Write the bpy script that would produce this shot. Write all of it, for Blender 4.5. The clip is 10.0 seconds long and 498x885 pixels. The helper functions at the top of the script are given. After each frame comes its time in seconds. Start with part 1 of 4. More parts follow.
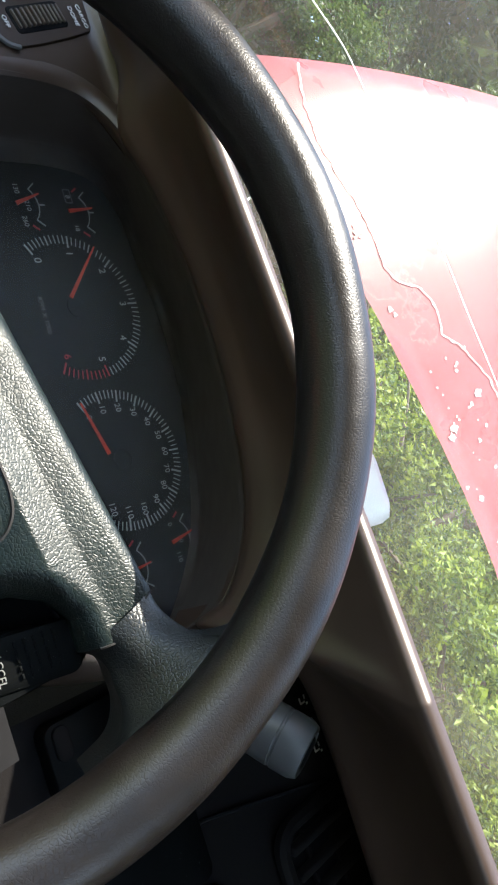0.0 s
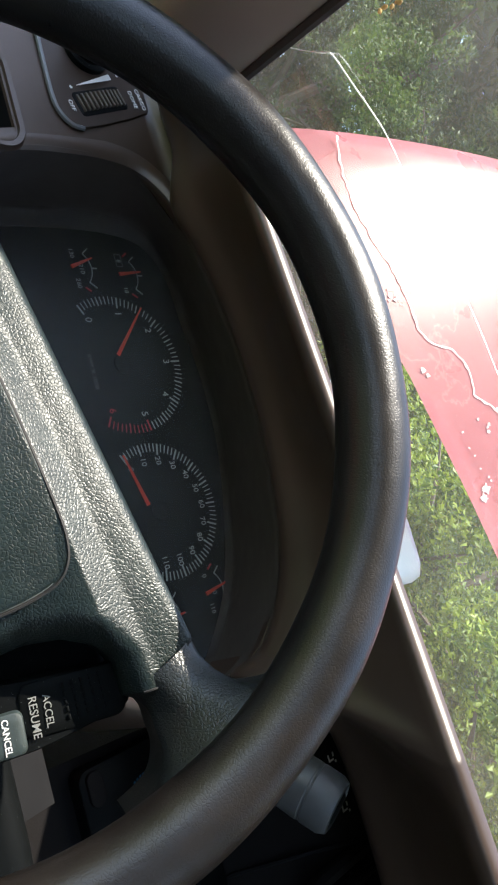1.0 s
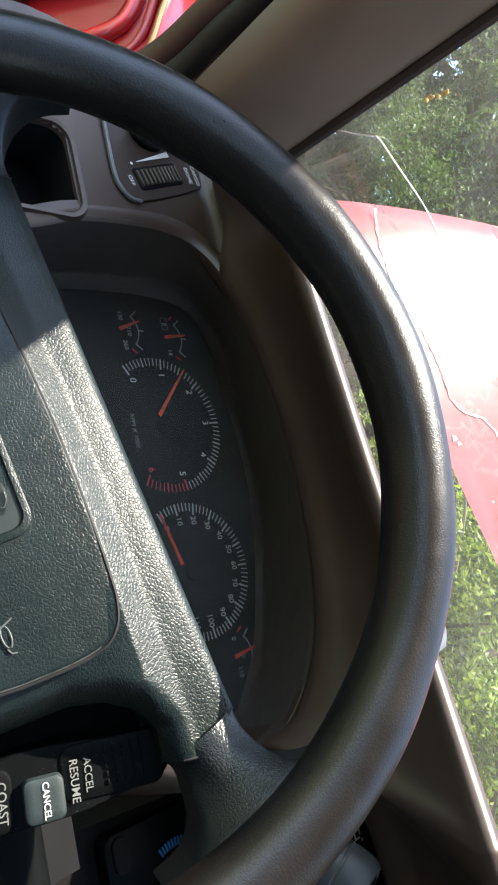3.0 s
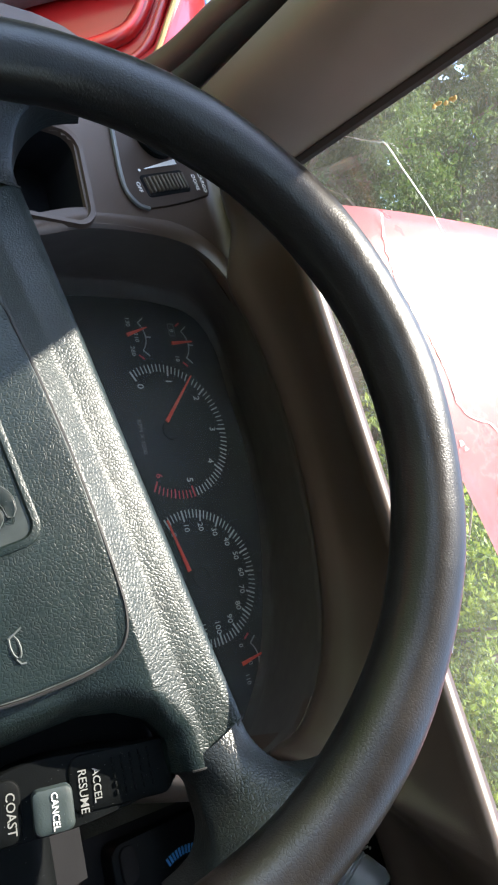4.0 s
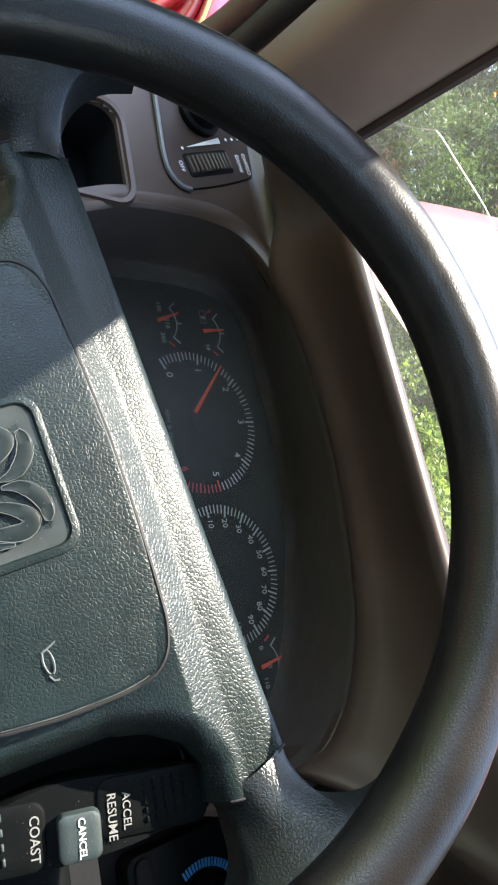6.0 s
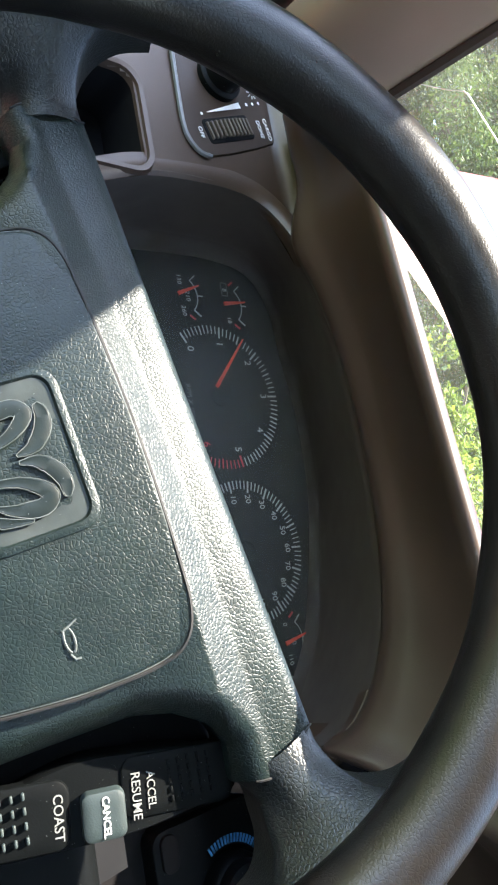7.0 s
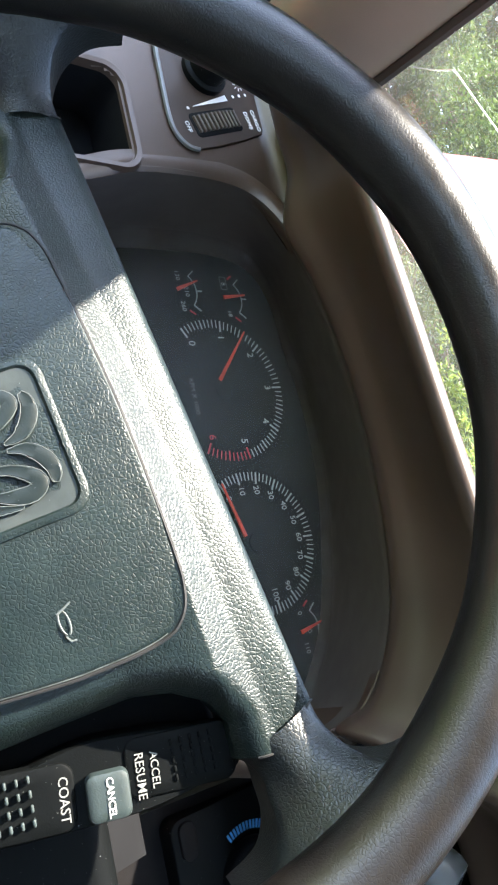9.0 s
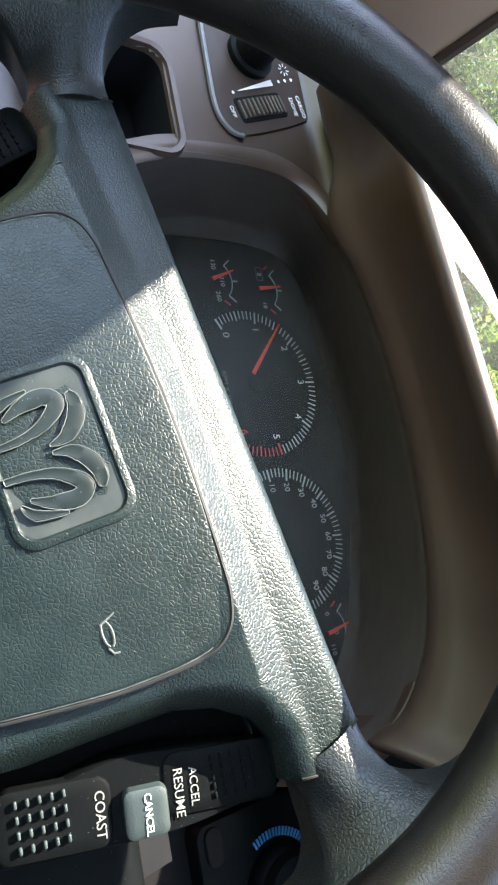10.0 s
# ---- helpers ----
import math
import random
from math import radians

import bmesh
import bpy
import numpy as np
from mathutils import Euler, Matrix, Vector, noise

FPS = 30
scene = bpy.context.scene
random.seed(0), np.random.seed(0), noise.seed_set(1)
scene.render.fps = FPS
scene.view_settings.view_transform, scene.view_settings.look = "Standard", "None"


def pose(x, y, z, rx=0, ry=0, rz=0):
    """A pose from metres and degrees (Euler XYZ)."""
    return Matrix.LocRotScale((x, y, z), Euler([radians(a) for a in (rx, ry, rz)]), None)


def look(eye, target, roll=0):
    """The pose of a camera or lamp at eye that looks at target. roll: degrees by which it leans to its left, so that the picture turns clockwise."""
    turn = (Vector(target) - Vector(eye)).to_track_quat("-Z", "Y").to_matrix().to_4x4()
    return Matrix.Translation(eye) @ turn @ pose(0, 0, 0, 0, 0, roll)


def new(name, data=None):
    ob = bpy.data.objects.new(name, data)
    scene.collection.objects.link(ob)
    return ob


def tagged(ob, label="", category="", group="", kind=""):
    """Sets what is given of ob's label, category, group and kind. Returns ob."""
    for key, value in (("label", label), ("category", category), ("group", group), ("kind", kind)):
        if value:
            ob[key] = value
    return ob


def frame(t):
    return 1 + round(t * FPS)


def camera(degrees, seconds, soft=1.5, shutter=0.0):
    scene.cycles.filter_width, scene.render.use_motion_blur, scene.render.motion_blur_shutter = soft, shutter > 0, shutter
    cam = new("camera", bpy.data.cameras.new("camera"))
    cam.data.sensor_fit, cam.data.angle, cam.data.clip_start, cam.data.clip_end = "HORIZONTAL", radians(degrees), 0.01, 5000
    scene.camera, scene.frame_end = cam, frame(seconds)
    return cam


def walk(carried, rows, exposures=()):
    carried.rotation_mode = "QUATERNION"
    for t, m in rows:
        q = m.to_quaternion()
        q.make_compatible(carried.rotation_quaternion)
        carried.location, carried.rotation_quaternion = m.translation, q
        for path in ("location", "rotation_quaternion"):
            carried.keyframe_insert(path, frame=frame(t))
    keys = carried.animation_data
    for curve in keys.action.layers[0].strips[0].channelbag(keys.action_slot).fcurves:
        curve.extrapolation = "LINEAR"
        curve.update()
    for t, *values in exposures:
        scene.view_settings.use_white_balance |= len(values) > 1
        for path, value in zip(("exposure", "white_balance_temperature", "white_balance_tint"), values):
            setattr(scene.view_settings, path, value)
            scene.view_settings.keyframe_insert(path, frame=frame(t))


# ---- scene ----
cam = camera(38.0, 10.0, 2.1)
PATH = [
    (0, 0.0749, -0.5502, 1.2561, 92.714, -72.446, -1.02),
    (0.5, 0.0667, -0.5698, 1.2476, 90.561, -74.837, 4.436),
    (1, 0.073, -0.5677, 1.2516, 89.307, -74.039, 6.962),
    (1.5, 0.0713, -0.5701, 1.2482, 90.336, -75.261, 6.919),
    (2, 0.0701, -0.5688, 1.2489, 86.825, -74.674, 11.756),
    (2.5, 0.0675, -0.5769, 1.2448, 87.955, -76.076, 12.537),
    (4, 0.0624, -0.5766, 1.2417, 85.041, -76.397, 16.167),
    (4.5, 0.0616, -0.5785, 1.2412, 85.665, -76.393, 15.869),
    (5, 0.0587, -0.5762, 1.2393, 86.325, -76.814, 15.342),
    (5.5, 0.0552, -0.5685, 1.2331, 88.721, -78.482, 12.286),
    (6, 0.047, -0.5575, 1.2244, 79.985, -79.175, 20.165),
    (7.5, 0.0464, -0.5481, 1.2226, 68.456, -78.16, 29.756),
    (8, 0.0455, -0.5493, 1.2215, 66.971, -78.189, 31.277),
    (8.5, 0.0448, -0.5419, 1.2196, 65.707, -77.951, 32.661),
    (9, 0.0574, -0.5476, 1.2338, 67.694, -75.041, 30.983),
    (9.5, 0.044, -0.5401, 1.2191, 61.866, -77.072, 36.658),
    (10, 0.0459, -0.5388, 1.2212, 59.325, -76.258, 38.463),
]
walk(cam, [(t, pose(x, y, z, rx, ry, rz)) for t, x, y, z, rx, ry, rz in PATH],
     [(0.0, 2.5, 6750, 9.5), (1.0, 2.2, 6750, 9.5), (2.5, 2.35, 6750, 9.5), (4.5, 2.75, 6750, 9.5), (5.5, 2.75, 6750, 9.5), (6.2, 3.05, 6750, 9.5), (8.0, 3.5, 6750, 9.5), (10.0, 3.5, 6750, 9.5)])

# ---- light ----
SUN = Vector((-0.33, -0.104, 0.938)).normalized()
world = bpy.data.worlds.new("sky")
scene.world = world
world.use_nodes = True
wn = world.node_tree
sky = wn.nodes.new("ShaderNodeTexSky")
sky.sky_type, sky.sun_disc = "NISHITA", False
sky.sun_elevation = math.asin(SUN.z)
sky.sun_rotation = math.atan2(SUN.x, SUN.y)
wn.links.new(sky.outputs[0], wn.nodes["Background"].inputs[0])
wn.nodes["Background"].inputs[1].default_value = 0.15
lamp = bpy.data.lights.new("sun", "SUN")
lamp.energy, lamp.angle, lamp.color = 3.0, radians(0.5), (1.0, 0.95, 0.86)
sun = new("sun", lamp)
sun.matrix_world = look(SUN * 30, (0, 0, 0))


# ---- materials ----
def material(name, color, rough=0.5, metal=0.0, second=None, scale=30.0, bump=0.0, bump_scale=600.0, spec=0.5, kind="noise",
             coat=0.0, rough_var=0.1, contrast=(0.35, 0.65)):
    m = bpy.data.materials.new(name)
    m.use_nodes = True
    nt = m.node_tree
    b = nt.nodes["Principled BSDF"]
    b.inputs["Roughness"].default_value = rough
    b.inputs["Metallic"].default_value = metal
    b.inputs["Specular IOR Level"].default_value = spec
    b.inputs["Coat Weight"].default_value = coat
    co = nt.nodes.new("ShaderNodeTexCoord")
    n = nt.nodes.new("ShaderNodeTexNoise")
    n.inputs["Scale"].default_value, n.inputs["Detail"].default_value = scale, 6
    nt.links.new(co.outputs["Object"], n.inputs["Vector"])
    ramp = nt.nodes.new("ShaderNodeValToRGB")
    ramp.color_ramp.elements[0].position, ramp.color_ramp.elements[1].position = contrast
    second = second or tuple(c * 1.25 for c in color)
    ramp.color_ramp.elements[0].color, ramp.color_ramp.elements[1].color = (*color, 1), (*second, 1)
    nt.links.new(n.outputs["Fac"], ramp.inputs[0])
    nt.links.new(ramp.outputs[0], b.inputs["Base Color"])
    if rough_var:
        mr = nt.nodes.new("ShaderNodeMapRange")
        mr.inputs["To Min"].default_value, mr.inputs["To Max"].default_value = max(0.02, rough - rough_var), min(1, rough + rough_var)
        n2 = nt.nodes.new("ShaderNodeTexNoise")
        n2.inputs["Scale"].default_value, n2.inputs["Detail"].default_value = scale * 2.3, 5
        nt.links.new(co.outputs["Object"], n2.inputs["Vector"])
        nt.links.new(n2.outputs["Fac"], mr.inputs["Value"])
        nt.links.new(mr.outputs[0], b.inputs["Roughness"])
    if bump:
        bp = nt.nodes.new("ShaderNodeBump")
        bp.inputs["Distance"].default_value, bp.inputs["Strength"].default_value = bump, 1.0
        if kind == "leather":
            warp = nt.nodes.new("ShaderNodeTexNoise")
            warp.inputs["Scale"].default_value, warp.inputs["Detail"].default_value = bump_scale * 0.25, 3
            mixv = nt.nodes.new("ShaderNodeVectorMath")
            mixv.operation = "MULTIPLY_ADD"
            mixv.inputs[1].default_value = (0.0025, 0.0025, 0.0025)
            nt.links.new(co.outputs["Object"], warp.inputs["Vector"])
            nt.links.new(warp.outputs["Color"], mixv.inputs[0])
            nt.links.new(co.outputs["Object"], mixv.inputs[2])
            v = nt.nodes.new("ShaderNodeTexVoronoi")
            v.feature = "DISTANCE_TO_EDGE"
            v.inputs["Scale"].default_value = bump_scale
            nt.links.new(mixv.outputs[0], v.inputs["Vector"])
            cl = nt.nodes.new("ShaderNodeMapRange")
            cl.inputs["From Max"].default_value = 0.22
            nt.links.new(v.outputs["Distance"], cl.inputs["Value"])
            fine = nt.nodes.new("ShaderNodeTexNoise")
            fine.inputs["Scale"].default_value, fine.inputs["Detail"].default_value = bump_scale * 0.6, 4
            nt.links.new(co.outputs["Object"], fine.inputs["Vector"])
            add = nt.nodes.new("ShaderNodeMath")
            add.operation = "MULTIPLY_ADD"
            add.inputs[1].default_value = 0.45
            nt.links.new(fine.outputs["Fac"], add.inputs[0])
            nt.links.new(cl.outputs[0], add.inputs[2])
            nt.links.new(add.outputs[0], bp.inputs["Height"])
        else:
            n3 = nt.nodes.new("ShaderNodeTexNoise")
            n3.inputs["Scale"].default_value, n3.inputs["Detail"].default_value = bump_scale, 4
            nt.links.new(co.outputs["Object"], n3.inputs["Vector"])
            nt.links.new(n3.outputs["Fac"], bp.inputs["Height"])
        nt.links.new(bp.outputs[0], b.inputs["Normal"])
    return m


M_RIM = material("rim leather", (0.008, 0.0066, 0.006), 0.32, second=(0.014, 0.0112, 0.0098), bump=0.000035, bump_scale=700, kind="leather", scale=45, spec=0.5)
M_SPOKE = material("worn spoke leather", (0.010, 0.012, 0.012), 0.36, second=(0.016, 0.018, 0.018), bump=0.00008, bump_scale=680, kind="leather", scale=45)
M_PAD = material("grained pad vinyl", (0.0035, 0.0088, 0.0080), 0.41, second=(0.007, 0.0140, 0.0128), bump=0.00008, bump_scale=660, kind="leather", scale=60, spec=0.46)
M_BLACK = material("black plastic", (0.003, 0.0036, 0.0038), 0.55, spec=0.08, bump=0.00005, bump_scale=1500)
M_BUTTON = material("button plastic", (0.024, 0.034, 0.034), 0.5, bump=0.00008, bump_scale=1500)
M_TRIM = material("taupe dash plastic", (0.051, 0.0325, 0.0235), 0.38, second=(0.062, 0.040, 0.029), bump=0.00006, bump_scale=1200, scale=15)
M_DASH = material("charcoal dash plastic", (0.008, 0.007, 0.007), 0.7, spec=0.1, bump=0.00008, bump_scale=1100, scale=12)
M_SHROUD = material("matt dark shroud", (0.072, 0.059, 0.054), 0.6, second=(0.083, 0.068, 0.062), bump=0.00006, bump_scale=1200)
M_PANEL = material("dark taupe panel", (0.028, 0.0155, 0.009), 0.5, bump=0.00005, bump_scale=1300, scale=15)
M_PILLAR = material("grey pillar plastic", (0.15, 0.122, 0.106), 0.36, second=(0.18, 0.148, 0.13), bump=0.00012, bump_scale=900, scale=8)
M_RUBBER = material("black rubber seal", (0.012, 0.011, 0.011), 0.7)
# Gauge black; also stands in for shade in the outlet and on the knee panel.
M_FACE_SHADE = material("gauge face and recess shade", (0.006, 0.006, 0.007), 0.8, spec=0.15)
M_WHITE = material("gauge print", (0.31, 0.31, 0.30), 0.6)
M_DIM = material("faint print", (0.09, 0.09, 0.09), 0.6)
M_REDMARK = material("red print", (0.42, 0.02, 0.03), 0.6)
M_NEEDLE = material("orange red needle", (0.70, 0.06, 0.03), 0.5)
M_PRINT = material("white print", (0.72, 0.70, 0.68), 0.6)
M_WORD = material("worn white print", (0.19, 0.19, 0.18), 0.6)
# Pale wear colour that also paints edge highlights on the pad.
M_WORN_LIT = material("pale worn and highlit vinyl", (0.05, 0.06, 0.057), 0.5, second=(0.13, 0.14, 0.135), scale=120)
M_RIB = material("brown rib plastic", (0.075, 0.058, 0.048), 0.5)
M_BLUE = material("blue print", (0.04, 0.22, 0.50), 0.5)
M_GREY = material("grey lever plastic", (0.075, 0.077, 0.08), 0.35, bump=0.00003, bump_scale=1500)
M_CHAMFER = material("shiny grey plastic", (0.12, 0.123, 0.126), 0.3)
M_HEAD = material("headliner cloth", (0.36, 0.33, 0.30), 0.9, bump=0.0003, bump_scale=900)
M_SEAT = material("grey seat cloth", (0.10, 0.10, 0.105), 0.9, bump=0.0004, bump_scale=700)
M_CARPET = material("dark carpet", (0.03, 0.03, 0.03), 0.95, bump=0.001, bump_scale=500)
M_CRACK = material("cracked glass edge", (0.85, 0.87, 0.88), 0.3)
M_BARK = material("bark", (0.10, 0.075, 0.055), 0.9, bump=0.01, bump_scale=40, scale=6)
M_GRASS = material("grass", (0.045, 0.075, 0.02), 0.9, second=(0.09, 0.12, 0.035), bump=0.03, bump_scale=20, scale=3)
M_CHROME = material("mirror glass", (0.75, 0.77, 0.78), 0.04, metal=1.0, rough_var=0)
M_RED = material("red car paint", (0.42, 0.012, 0.014), 0.3, second=(0.46, 0.016, 0.016), coat=0.6, scale=4)
M_SILVER = material("pale blue car paint", (0.16, 0.22, 0.32), 0.3, coat=0.7, scale=3)
M_DARKGLASS = material("dark window glass", (0.02, 0.024, 0.026), 0.06, rough_var=0)
M_BRIGHT_BLOCK = material("white plastic", (0.80, 0.80, 0.76), 0.45, scale=20)
M_PEEL = material("flaking clear coat", (0.70, 0.48, 0.46), 0.32, second=(0.80, 0.62, 0.60), scale=60)
M_SEALER = material("tan seam sealer", (0.26, 0.16, 0.06), 0.7)
M_DEBRIS = material("dry leaf crumbs", (0.55, 0.36, 0.13), 0.8)
M_JAMB = material("dark brown jamb", (0.06, 0.035, 0.03), 0.5)
M_ENGINE = material("engine bay metal", (0.03, 0.03, 0.032), 0.6, scale=10)


def hood_paint():
    """Faded red paint whose clear coat has peeled away in islands with pale torn edges."""
    m = material("peeling red hood paint", (0.44, 0.12, 0.13), 0.285, second=(0.50, 0.15, 0.155), scale=5, rough_var=0.05)
    nt = m.node_tree
    b = nt.nodes["Principled BSDF"]
    co = nt.nodes.new("ShaderNodeTexCoord")
    n = nt.nodes.new("ShaderNodeTexNoise")
    n.inputs["Scale"].default_value, n.inputs["Detail"].default_value, n.inputs["Roughness"].default_value = 1.7, 10, 0.6
    nt.links.new(co.outputs["Object"], n.inputs["Vector"])
    edge = nt.nodes.new("ShaderNodeValToRGB")
    el = edge.color_ramp.elements
    el[0].position, el[0].color = 0.0, (0, 0, 0, 1)
    el[1].position, el[1].color = 0.535, (0, 0, 0, 1)
    for p, v in ((0.537, 0.22), (0.540, 0.2), (0.543, 0)):
        e = el.new(p)
        e.color = (v, v, v, 1)
    nt.links.new(n.outputs["Fac"], edge.inputs[0])
    mix = nt.nodes.new("ShaderNodeMix")
    mix.data_type = "RGBA"
    old = b.inputs["Base Color"].links[0].from_socket
    nt.links.new(edge.outputs[0], mix.inputs["Factor"])
    nt.links.new(old, mix.inputs["A"])
    mix.inputs["B"].default_value = (0.75, 0.50, 0.47, 1)
    nt.links.new(mix.outputs["Result"], b.inputs["Base Color"])
    return m


M_HOOD = hood_paint()


def glass_material():
    """Windscreen glass with a film of dust."""
    m = bpy.data.materials.new("dusty windscreen glass")
    m.use_nodes = True
    nt = m.node_tree
    out = nt.nodes["Material Output"]
    nt.nodes.remove(nt.nodes["Principled BSDF"])
    clear = nt.nodes.new("ShaderNodeBsdfTransparent")
    clear.inputs[0].default_value = (0.90, 0.95, 0.91, 1)
    gloss = nt.nodes.new("ShaderNodeBsdfGlossy")
    gloss.inputs["Roughness"].default_value = 0.02
    fr = nt.nodes.new("ShaderNodeFresnel")
    fr.inputs[0].default_value = 1.35
    mix = nt.nodes.new("ShaderNodeMixShader")
    half = nt.nodes.new("ShaderNodeMath")
    half.operation = "MULTIPLY"
    half.inputs[1].default_value = 0.2
    nt.links.new(fr.outputs[0], half.inputs[0])
    nt.links.new(half.outputs[0], mix.inputs[0])
    nt.links.new(clear.outputs[0], mix.inputs[1])
    nt.links.new(gloss.outputs[0], mix.inputs[2])
    dust = nt.nodes.new("ShaderNodeBsdfTranslucent")
    dust.inputs[0].default_value = (0.75, 0.76, 0.70, 1)
    co = nt.nodes.new("ShaderNodeTexCoord")
    n = nt.nodes.new("ShaderNodeTexNoise")
    n.inputs["Scale"].default_value, n.inputs["Detail"].default_value = 9, 8
    nt.links.new(co.outputs["Object"], n.inputs["Vector"])
    v = nt.nodes.new("ShaderNodeTexVoronoi")
    v.inputs["Scale"].default_value = 160
    nt.links.new(co.outputs["Object"], v.inputs["Vector"])
    spot = nt.nodes.new("ShaderNodeMapRange")
    spot.inputs["From Min"].default_value, spot.inputs["From Max"].default_value = 0.05, 0.10
    spot.inputs["To Min"].default_value, spot.inputs["To Max"].default_value = 0.30, 0.0
    nt.links.new(v.outputs["Distance"], spot.inputs["Value"])
    gate = nt.nodes.new("ShaderNodeMath")
    gate.operation = "GREATER_THAN"
    gate.inputs[1].default_value = 0.86
    sep = nt.nodes.new("ShaderNodeSeparateColor")
    nt.links.new(v.outputs["Color"], sep.inputs[0])
    nt.links.new(sep.outputs[0], gate.inputs[0])
    mul = nt.nodes.new("ShaderNodeMath")
    mul.operation = "MULTIPLY"
    nt.links.new(gate.outputs[0], mul.inputs[0])
    nt.links.new(spot.outputs[0], mul.inputs[1])
    film = nt.nodes.new("ShaderNodeMapRange")
    film.inputs["From Min"].default_value, film.inputs["From Max"].default_value = 0.3, 0.75
    film.inputs["To Min"].default_value, film.inputs["To Max"].default_value = 0.014, 0.055
    nt.links.new(n.outputs["Fac"], film.inputs["Value"])
    add = nt.nodes.new("ShaderNodeMath")
    nt.links.new(film.outputs[0], add.inputs[0])
    nt.links.new(mul.outputs[0], add.inputs[1])
    mix2 = nt.nodes.new("ShaderNodeMixShader")
    nt.links.new(add.outputs[0], mix2.inputs[0])
    nt.links.new(mix.outputs[0], mix2.inputs[1])
    nt.links.new(dust.outputs[0], mix2.inputs[2])
    nt.links.new(mix2.outputs[0], out.inputs[0])
    return m


M_GLASS = glass_material()


def lens_material():
    """Clear plastic with a thin dust veil that stands in for haze."""
    m = bpy.data.materials.new("hazed clear plastic")
    m.use_nodes = True
    nt = m.node_tree
    p = nt.nodes["Principled BSDF"]
    p.inputs["Base Color"].default_value = (0.42, 0.40, 0.37, 1)
    p.inputs["Roughness"].default_value = 0.25
    clear = nt.nodes.new("ShaderNodeBsdfTransparent")
    co = nt.nodes.new("ShaderNodeTexCoord")
    n = nt.nodes.new("ShaderNodeTexNoise")
    n.inputs["Scale"].default_value, n.inputs["Detail"].default_value = 30, 8
    nt.links.new(co.outputs["Object"], n.inputs["Vector"])
    mr = nt.nodes.new("ShaderNodeMapRange")
    mr.inputs["To Min"].default_value, mr.inputs["To Max"].default_value = 0.11, 0.17
    nt.links.new(n.outputs["Fac"], mr.inputs["Value"])
    mix = nt.nodes.new("ShaderNodeMixShader")
    nt.links.new(mr.outputs[0], mix.inputs[0])
    nt.links.new(clear.outputs[0], mix.inputs[1])
    nt.links.new(p.outputs[0], mix.inputs[2])
    nt.links.new(mix.outputs[0], nt.nodes["Material Output"].inputs[0])
    return m


M_LENS = lens_material()


def leaf_material(name, a, b2):
    m = bpy.data.materials.new(name)
    m.use_nodes = True
    nt = m.node_tree
    p = nt.nodes["Principled BSDF"]
    p.inputs["Roughness"].default_value = 0.55
    geo = nt.nodes.new("ShaderNodeNewGeometry")
    ramp = nt.nodes.new("ShaderNodeValToRGB")
    ramp.color_ramp.elements[0].color, ramp.color_ramp.elements[1].color = (*a, 1), (*b2, 1)
    nt.links.new(geo.outputs["Random Per Island"], ramp.inputs[0])
    nt.links.new(ramp.outputs[0], p.inputs["Base Color"])
    tr = nt.nodes.new("ShaderNodeBsdfTranslucent")
    nt.links.new(ramp.outputs[0], tr.inputs[0])
    mix = nt.nodes.new("ShaderNodeMixShader")
    mix.inputs[0].default_value = 0.4
    nt.links.new(p.outputs[0], mix.inputs[1])
    nt.links.new(tr.outputs[0], mix.inputs[2])
    nt.links.new(mix.outputs[0], nt.nodes["Material Output"].inputs[0])
    return m


M_LEAF = leaf_material("bush leaves", (0.035, 0.08, 0.012), (0.30, 0.37, 0.06))
M_LEAF_FAR = leaf_material("tree leaves", (0.035, 0.07, 0.018), (0.11, 0.155, 0.04))


def dusty(m, scale=1500.0, amount=0.955):
    """Scatters pale dust specks over a material."""
    nt = m.node_tree
    b = nt.nodes["Principled BSDF"]
    co = nt.nodes.new("ShaderNodeTexCoord")
    v = nt.nodes.new("ShaderNodeTexVoronoi")
    v.inputs["Scale"].default_value = scale
    nt.links.new(co.outputs["Object"], v.inputs["Vector"])
    sep = nt.nodes.new("ShaderNodeSeparateColor")
    nt.links.new(v.outputs["Color"], sep.inputs[0])
    pick = nt.nodes.new("ShaderNodeMath")
    pick.operation = "GREATER_THAN"
    pick.inputs[1].default_value = amount
    nt.links.new(sep.outputs[0], pick.inputs[0])
    near = nt.nodes.new("ShaderNodeMath")
    near.operation = "LESS_THAN"
    near.inputs[1].default_value = 0.16
    nt.links.new(v.outputs["Distance"], near.inputs[0])
    both = nt.nodes.new("ShaderNodeMath")
    both.operation = "MULTIPLY"
    nt.links.new(pick.outputs[0], both.inputs[0])
    nt.links.new(near.outputs[0], both.inputs[1])
    mix = nt.nodes.new("ShaderNodeMix")
    mix.data_type = "RGBA"
    mix.inputs["B"].default_value = (0.22, 0.24, 0.23, 1)
    nt.links.new(both.outputs[0], mix.inputs["Factor"])
    nt.links.new(b.inputs["Base Color"].links[0].from_socket, mix.inputs["A"])
    nt.links.new(mix.outputs["Result"], b.inputs["Base Color"])


for m_ in (M_PAD, M_BLACK, M_BUTTON):
    dusty(m_)

# ---- helpers of this scene ----
def part(name, bm, mat, parent=None, label="", sharp=40):
    me = bpy.data.meshes.new(name)
    bmesh.ops.recalc_face_normals(bm, faces=bm.faces)
    bm.to_mesh(me)
    bm.free()
    me.materials.append(mat)
    me.polygons.foreach_set("use_smooth", [True] * len(me.polygons))
    me.set_sharp_from_angle(angle=radians(sharp))
    ob = new(name, me)
    if parent:
        ob.parent = parent
    if label:
        ob["label"] = label
    return ob


